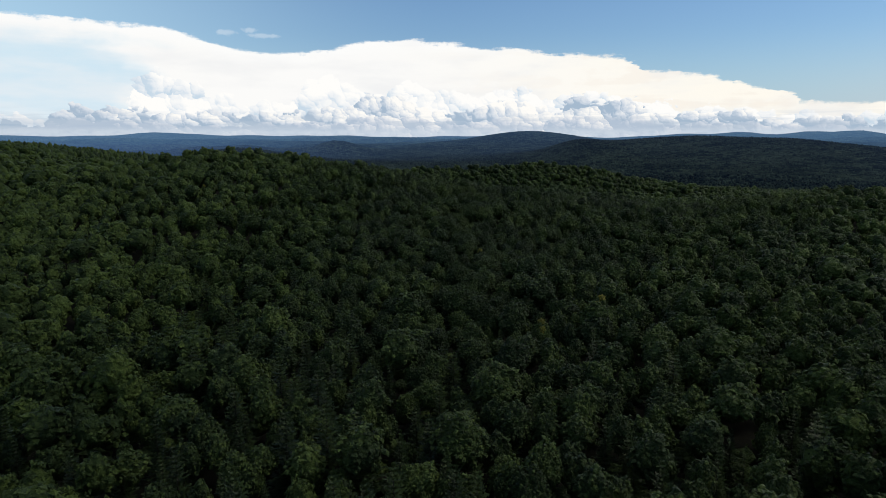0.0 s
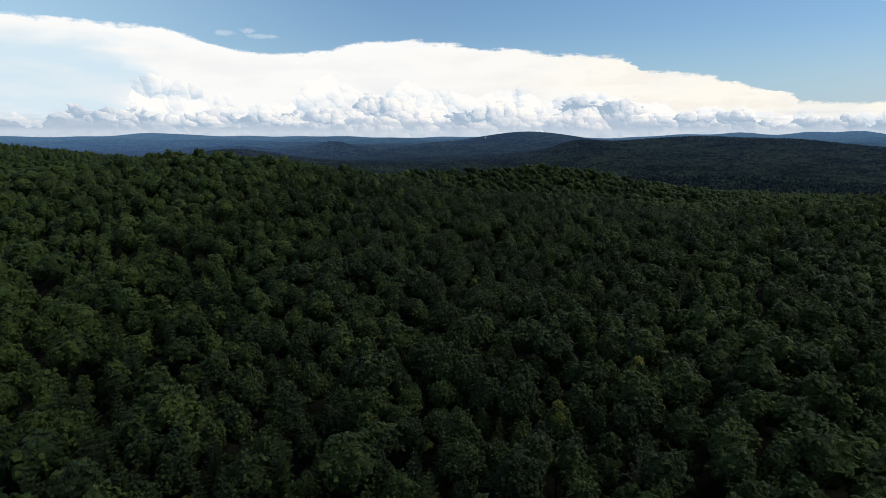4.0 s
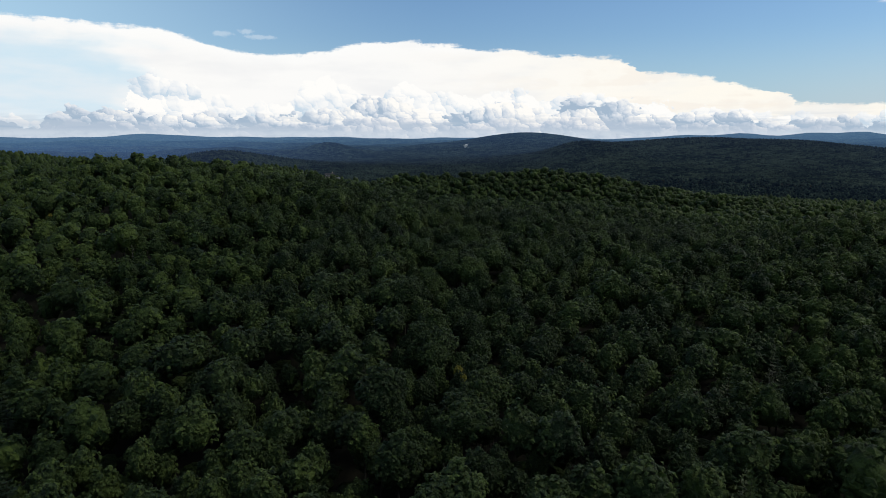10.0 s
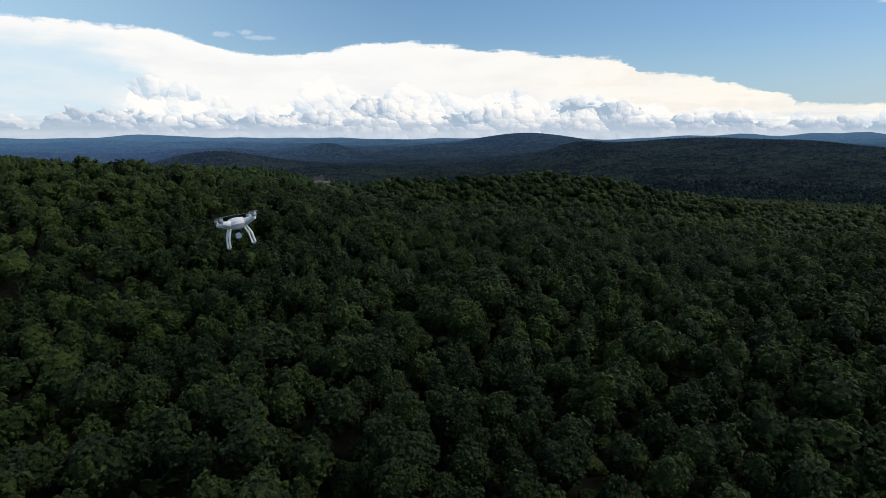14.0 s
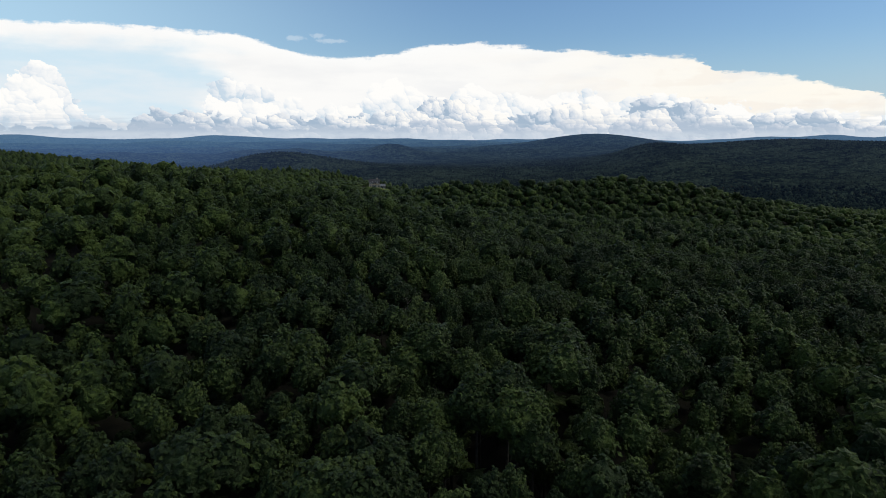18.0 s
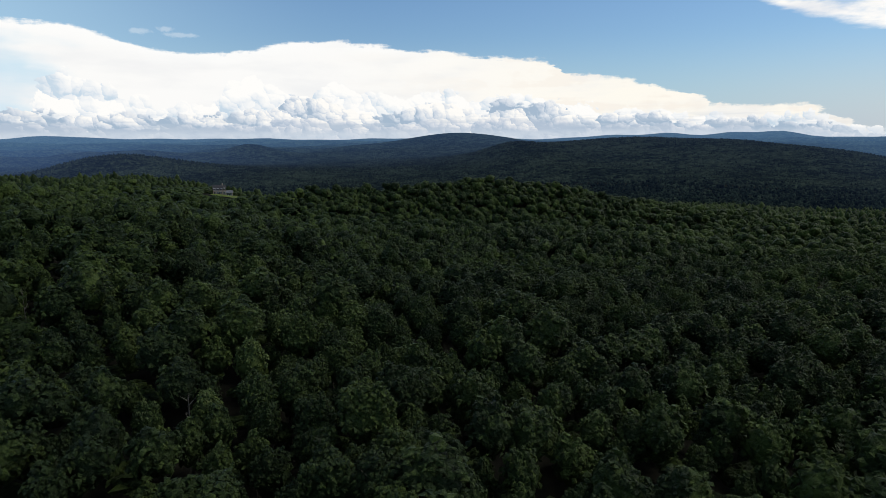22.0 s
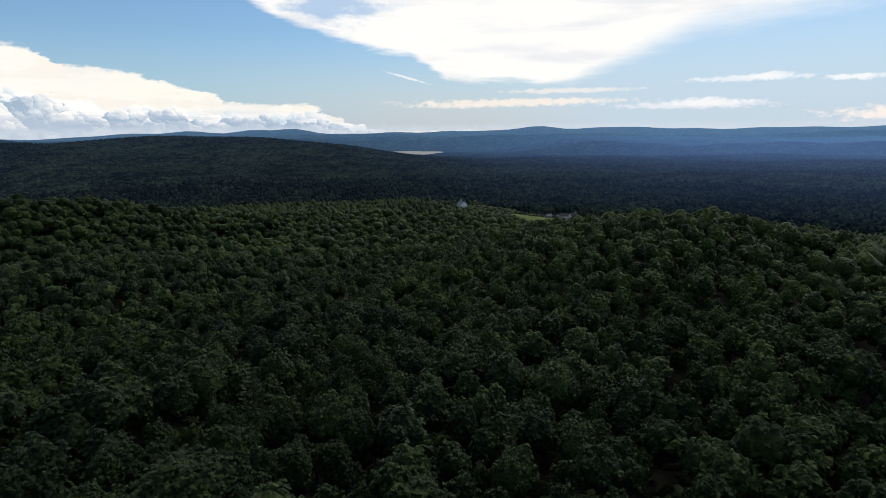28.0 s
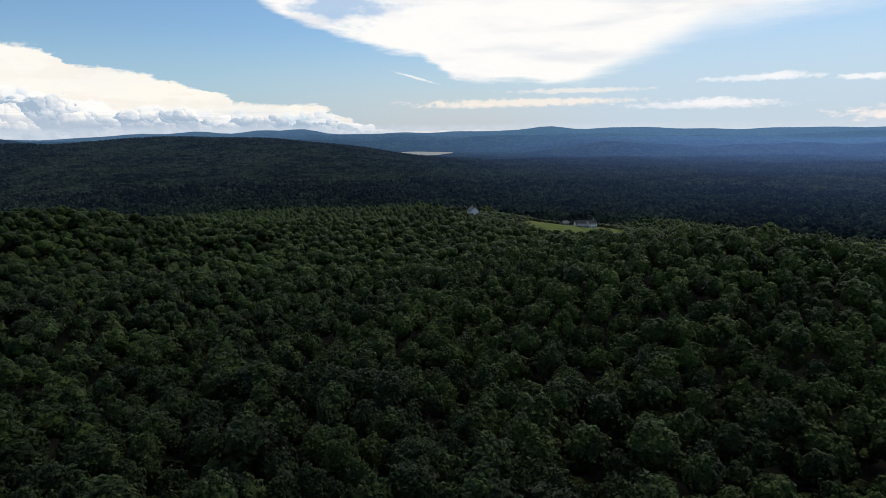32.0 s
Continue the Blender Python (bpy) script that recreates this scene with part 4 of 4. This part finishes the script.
# lower crowns that close the canopy between the tall ones
G_ = rest & (dl >= 165)
gx, gy = px[G_] + STEP * 0.5, py[G_] + STEP * 0.45
gt = tall[G_]
keep = clear(gx, gy) > 1.0
gx, gy, gt = gx[keep], gy[keep], gt[keep]
scatter_dome("wood_understorey", "lower crowns closing the broadleaf canopy", gx, gy, ground_z(gx, gy) + gt * 0.66, tr.uniform(2.6, 3.8, len(gx)), gt * tr.uniform(0.18, 0.28, len(gx)), LEAF_FAR, tr, 6, [(0.95, 0.0)])

for step_, inner_, outer_, levels, mat in ((4.9, 0.0, 720.0, [(0.95, 0.0), (0.74, 0.6)], LEAF_DISTANT_SHADED), (6.9, 720.0, EDGE, [(0.92, 0.0), (0.6, 0.75)], BACKDROP)):
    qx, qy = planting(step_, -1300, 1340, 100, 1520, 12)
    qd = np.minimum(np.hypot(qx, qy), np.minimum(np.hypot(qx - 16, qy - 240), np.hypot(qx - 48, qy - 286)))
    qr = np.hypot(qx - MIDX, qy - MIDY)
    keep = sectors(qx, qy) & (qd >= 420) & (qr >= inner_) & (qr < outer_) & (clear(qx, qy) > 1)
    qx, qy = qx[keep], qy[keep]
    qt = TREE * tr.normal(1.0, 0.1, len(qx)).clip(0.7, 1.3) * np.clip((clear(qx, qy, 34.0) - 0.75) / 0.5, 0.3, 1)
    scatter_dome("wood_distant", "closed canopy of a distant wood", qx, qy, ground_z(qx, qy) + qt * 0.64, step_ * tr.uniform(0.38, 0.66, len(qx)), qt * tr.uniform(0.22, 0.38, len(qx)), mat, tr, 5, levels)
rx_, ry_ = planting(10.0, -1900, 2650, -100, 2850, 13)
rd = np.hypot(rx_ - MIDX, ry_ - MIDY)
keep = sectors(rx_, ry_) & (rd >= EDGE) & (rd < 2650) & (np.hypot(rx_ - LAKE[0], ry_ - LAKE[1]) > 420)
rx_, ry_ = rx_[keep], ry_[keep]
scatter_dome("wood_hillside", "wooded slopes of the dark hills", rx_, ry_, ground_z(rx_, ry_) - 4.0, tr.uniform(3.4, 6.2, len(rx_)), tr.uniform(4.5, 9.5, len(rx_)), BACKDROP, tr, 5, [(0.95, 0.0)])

# the wood goes on behind and beside the flight
ox, oy = planting(9.0, -420, 420, -180, 420, 14)
keep = ~sectors(ox, oy) & (from_line(ox, oy) >= 55)
ox, oy = ox[keep], oy[keep]
ot = TREE * tr.normal(1.0, 0.1, len(ox)).clip(0.75, 1.25)
scatter_dome("wood_behind", "closed broadleaf canopy behind the flight", ox, oy, ground_z(ox, oy) + ot * 0.5, tr.uniform(4.6, 6.2, len(ox)), ot * 0.5, LEAF_FAR, tr, 6, [(0.75, 0.0), (0.95, 0.45)])

# young growth under the near crowns
ux, uy = planting(5.1, -110, 170, 20, 400, 15)
keep = (from_line(ux, uy) < 85)
ux, uy = ux[keep] + 2.5, uy[keep] + 2.2
uh = tr.uniform(0.3, 0.55, len(ux))
us = tr.uniform(0.6, 1.0, len(ux))
scatter("undergrowth", "dark young growth filling gaps under the crowns", [crown_template(6, 4, 0.9, 10, 0.9, 4) for _ in range(6)], ux, uy, ground_z(ux, uy) - 0.2, np.stack([us, us, uh], -1), LEAF_STUFF, tr)

# ---------------------------------------------------------------- farm, houses, meadow


def box(bm, x0, x1, y0, y1, z0, z1):
    v = [bm.verts.new((x, y, z)) for z in (z0, z1) for y in (y0, y1) for x in (x0, x1)]
    for f in ((0, 2, 3, 1), (4, 5, 7, 6), (0, 1, 5, 4), (2, 6, 7, 3), (0, 4, 6, 2), (1, 3, 7, 5)):
        bm.faces.new([v[i] for i in f])


def bm_part(name, bm, mat, parent, label=""):
    bmesh.ops.recalc_face_normals(bm, faces=bm.faces)
    me = bpy.data.meshes.new(name)
    bm.to_mesh(me)
    bm.free()
    me.materials.append(mat)
    return part(name, me, parent, label)


def building(name, x, y, turn, length, depth, eaves, rise, wall, roof, label, storeys=1, bays=4, chimney=False, lift=0.0):
    """A gabled building with thick roof slabs, windows with frames, and a door."""
    z = float(ground_z(x, y)) + lift
    base = new(name)
    base.matrix_basis = pose(x, y, z, 0, 0, turn)
    tagged(base, label, "house" if "house" in name else "barn")
    L, D = length / 2, depth / 2
    bm = bmesh.new()
    v = {}
    for i, xx in enumerate((-L, L)):
        for j, (yy, zz) in enumerate(((-D, -1.5), (D, -1.5), (D, eaves), (0, eaves + rise), (-D, eaves))):
            v[i, j] = bm.verts.new((xx, yy, zz))
    bm.faces.new([v[0, j] for j in range(5)])
    bm.faces.new([v[1, j] for j in (4, 3, 2, 1, 0)])
    for j in range(5):
        k = (j + 1) % 5
        bm.faces.new((v[0, j], v[1, j], v[1, k], v[0, k]))
    bm_part("wall", bm, wall, base)
    sl = math.hypot(D + 0.4, rise * (D + 0.4) / D)
    for sgn in (-1, 1):
        bm = bmesh.new()
        box(bm, -L - 0.4, L + 0.4, 0.0, sl, 0.03, 0.2)
        bmesh.ops.transform(bm, matrix=pose(0, 0, eaves + rise, -math.degrees(math.atan2(rise, D)) , 0, 0 if sgn > 0 else 180), verts=bm.verts)
        if sgn < 0:
            bmesh.ops.transform(bm, matrix=Matrix.Identity(4), verts=bm.verts)
        bm_part("roof", bm, roof, base)
    for s in range(storeys):
        for side in (-1, 1):
            for b in range(bays):
                wx = -L + length * (b + 0.5) / bays
                wz = 0.9 + 2.7 * s
                bm = bmesh.new()
                box(bm, wx - 0.55, wx + 0.55, side * D - 0.05 * side, side * D + 0.06 * side, wz, wz + 1.4)
                wn = bm_part("window", bm, GLASS_DARK, base)
                bm = bmesh.new()
                for x0, x1, z0, z1 in ((-0.68, -0.55, -0.1, 1.5), (0.55, 0.68, -0.1, 1.5), (-0.55, 0.55, 1.4, 1.5), (-0.55, 0.55, -0.1, 0.0), (-0.03, 0.03, 0.0, 1.4)):
                    box(bm, wx + x0, wx + x1, side * D, side * D + 0.1 * side, wz + z0, wz + z1)
                bm_part("frame", bm, CLAPBOARD, wn)
    bm = bmesh.new()
    box(bm, -0.5, 0.5, -D - 0.08, -D + 0.05, 0.0, 2.1)
    bm_part("door", bm, ROOF_DARK if wall != BARN_GREY else BARN_GREY, base)
    if chimney:
        bm = bmesh.new()
        box(bm, L * 0.45, L * 0.45 + 0.8, -0.4, 0.4, eaves + rise * 0.4, eaves + rise + 1.3)
        bm_part("chimney", bm, TAN_WALL, base)
    return base


# bearings: the flight looks at the farm from the south-west
building("farm_house", 558, 564, -30, 8, 6.5, 5.0, 2.6, CLAPBOARD, ROOF_DARK, "white two-storey farmhouse with a dark gabled roof", 2, 3, True)
building("farm_barn", 548, 570, -38, 10, 6, 3.4, 2.8, CLAPBOARD, ROOF_DARK, "white barn with a dark roof beside the meadow", 1, 4)
building("farm_shed", 537, 561, -48, 10, 4.5, 2.4, 1.4, BARN_GREY, ROOF_GREY, "low weathered shed with a pale grey roof", 1, 3)
building("cart_barn", 538, 580, -20, 6, 4.5, 2.6, 1.8, BARN_GREY, ROOF_GREY, "small weathered cart barn by the track", 1, 2)
building("white_house", 467, 631, 60, 9, 7, 4.6, 2.8, CLAPBOARD, ROOF_GREY, "white house with a grey roof among dark trees", 2, 3, True)
building("hill_house", -99, 700, 12, 9, 7, 4.4, 2.8, TAN_WALL, ROOF_DARK, "tan house with a dark roof on a wooded rise", 2, 4, True)
building("hill_garage", -91.5, 699, 12, 4.5, 5, 2.6, 1.6, TAN_WALL, ROOF_GREY, "small tan garage beside the house", 1, 2)


def patch_mesh(name, cx, cy, u, v, deg, mat, label, lift, r, wob=0.16):
    """A sheet of grass laid over the ground, with an uneven edge."""
    c, s = math.cos(radians(deg)), math.sin(radians(deg))
    n, k = 48, 10
    a = np.arange(n) * 2 * np.pi / n
    edge = 1 + wob * np.sin(2 * a + r) + wob * 0.6 * np.sin(5 * a + 2 * r)
    rad = (np.arange(k) + 1) / k
    p = (rad[:, None] * edge[None] * np.cos(a)[None]) * u
    q = (rad[:, None] * edge[None] * np.sin(a)[None]) * v
    x, y = cx + p * c + q * s, cy - p * s + q * c
    z = ground_z(x, y) + lift
    x[0], y[0], z[0] = cx, cy, float(ground_z(cx, cy)) + lift
    vv = np.concatenate([np.stack([x, y, z], -1).reshape(-1, 3), [[cx, cy, float(ground_z(cx, cy)) + lift]]])
    f = []
    for i in range(k - 1):
        for j in range(n):
            jj = (j + 1) % n
            f.append((i * n + j, i * n + jj, (i + 1) * n + jj, (i + 1) * n + j))
    ob = new(name, raw_mesh(name, vv, np.array(f)[:, ::-1], [mat], True))
    return tagged(ob, label, "meadow", kind="structure")


patch_mesh("meadow", 525, 562, 42, 88, 60, GRASS, "mown green meadow round the farm", 0.5, 0.4)
patch_mesh("hill_meadow", -83, 692, 17, 21, -12, GRASS, "small yellow-green meadow beside the house", 0.5, 1.4)

# ---------------------------------------------------------------- the other drone, hovering over the wood


def lathe(bm, profile, seg=16, m_=None):
    """A turned solid from (radius, height) pairs."""
    rows_ = [[bm.verts.new((q * math.cos(2 * math.pi * k / seg), q * math.sin(2 * math.pi * k / seg), h)) for k in range(seg)] for q, h in profile]
    for u, v in zip(rows_, rows_[1:]):
        for k in range(seg):
            bm.faces.new((u[k], u[(k + 1) % seg], v[(k + 1) % seg], v[k]))
    bm.faces.new(rows_[0][::-1])
    bm.faces.new(rows_[-1])
    if m_ is not None:
        bmesh.ops.transform(bm, matrix=m_, verts=[q for r_ in rows_ for q in r_])


def rod(bm, points, radius, seg=8):
    rows_ = []
    for i, p in enumerate(points):
        d = Vector(points[min(i + 1, len(points) - 1)]) - Vector(points[max(i - 1, 0)])
        m_ = Matrix.Translation(p) @ d.to_track_quat("Z", "Y").to_matrix().to_4x4()
        q = radius[i] if isinstance(radius, (list, tuple)) else radius
        rows_.append([bm.verts.new(m_ @ Vector((q * math.cos(2 * math.pi * k / seg), q * math.sin(2 * math.pi * k / seg), 0))) for k in range(seg)])
    for u, v in zip(rows_, rows_[1:]):
        for k in range(seg):
            bm.faces.new((u[k], u[(k + 1) % seg], v[(k + 1) % seg], v[k]))
    bm.faces.new(rows_[0][::-1])
    bm.faces.new(rows_[-1])


def quadcopter(at, turn, tilt):
    base = new("quadcopter_drone")
    base.matrix_basis = pose(*at, tilt, -9, turn)
    tagged(base, "white quadcopter drone hovering above the forest", "drone")
    bm = bmesh.new()
    lathe(bm, [(0.03, -0.045), (0.075, -0.035), (0.095, -0.005), (0.09, 0.02), (0.06, 0.042), (0.02, 0.048)], 20)
    bmesh.ops.scale(bm, vec=(0.85, 1.2, 1.0), verts=bm.verts)
    bm_part("body", bm, DRONE_WHITE, base)
    for k in range(4):
        a = radians(45 + 90 * k)
        u = Vector((math.cos(a), math.sin(a), 0))
        bm = bmesh.new()
        rod(bm, [u * 0.06, u * 0.12 + Vector((0, 0, 0.008)), u * 0.175 + Vector((0, 0, 0.022))], [0.034, 0.024, 0.019], 10)
        arm = bm_part("arm", bm, DRONE_WHITE, base)
        bm = bmesh.new()
        lathe(bm, [(0.018, 0.0), (0.02, 0.012), (0.02, 0.028), (0.014, 0.034)], 12, Matrix.Translation(u * 0.175 + Vector((0, 0, 0.026))))
        bm_part("motor", bm, DRONE_METAL, arm, "grey metal motor")
        bm = bmesh.new()
        for s in (0, 180):
            ring_ = []
            for t, c_, zt in ((0.0, 0.007, 0), (0.03, 0.014, 0.003), (0.07, 0.012, 0.002), (0.118, 0.005, 0)):
                ring_.append([bm.verts.new((t, y_, zz)) for y_, zz in ((-c_, -zt), (0, 0.002), (c_, zt), (0, -0.001))])
            for p, q in zip(ring_, ring_[1:]):
                for j in range(4):
                    bm.faces.new((p[j], p[(j + 1) % 4], q[(j + 1) % 4], q[j]))
            bm.faces.new(ring_[0][::-1])
            bm.faces.new(ring_[-1])
            bmesh.ops.transform(bm, matrix=pose(0, 0, 0, 0, 0, 180), verts=bm.verts)
        bmesh.ops.transform(bm, matrix=Matrix.Translation(u * 0.175 + Vector((0, 0, 0.066))) @ pose(0, 0, 0, 0, 0, 35 + 70 * k), verts=bm.verts)
        bm_part("propeller", bm, DRONE_GREY, arm, "grey two-bladed propeller")
    for sx in (-1, 1):
        bm = bmesh.new()
        rod(bm, [(sx * 0.06, 0.07, -0.03), (sx * 0.085, 0.075, -0.09), (sx * 0.095, 0.07, -0.165), (sx * 0.095, 0.04, -0.175), (sx * 0.095, -0.04, -0.175), (sx * 0.095, -0.07, -0.165), (sx * 0.085, -0.075, -0.09), (sx * 0.06, -0.07, -0.03)], 0.0085, 8)
        bm_part("landing_skid", bm, DRONE_WHITE, base)
    bm = bmesh.new()
    box(bm, -0.022, 0.022, 0.03, 0.08, -0.115, -0.07)
    bmesh.ops.bevel(bm, geom=bm.edges[:], offset=0.008, segments=2, affect="EDGES")
    cam_ = bm_part("gimbal_camera", bm, DRONE_METAL, base, "grey gimbal camera")
    bm = bmesh.new()
    lathe(bm, [(0.015, 0.0), (0.015, 0.012), (0.011, 0.014)], 14, Matrix.Translation((0, 0.08, -0.092)) @ pose(0, 0, 0, -90))
    bm_part("lens", bm, LENS, cam_, "dark camera lens")
    bm = bmesh.new()
    rod(bm, [(0, 0.055, -0.035), (0.03, 0.045, -0.055), (0.03, 0.05, -0.09), (0.02, 0.055, -0.092)], 0.006, 8)
    bm_part("gimbal_arm", bm, DRONE_GREY, base)
    return base


quadcopter((10.32, 137.59, 59.84), 28.0, -10.0)
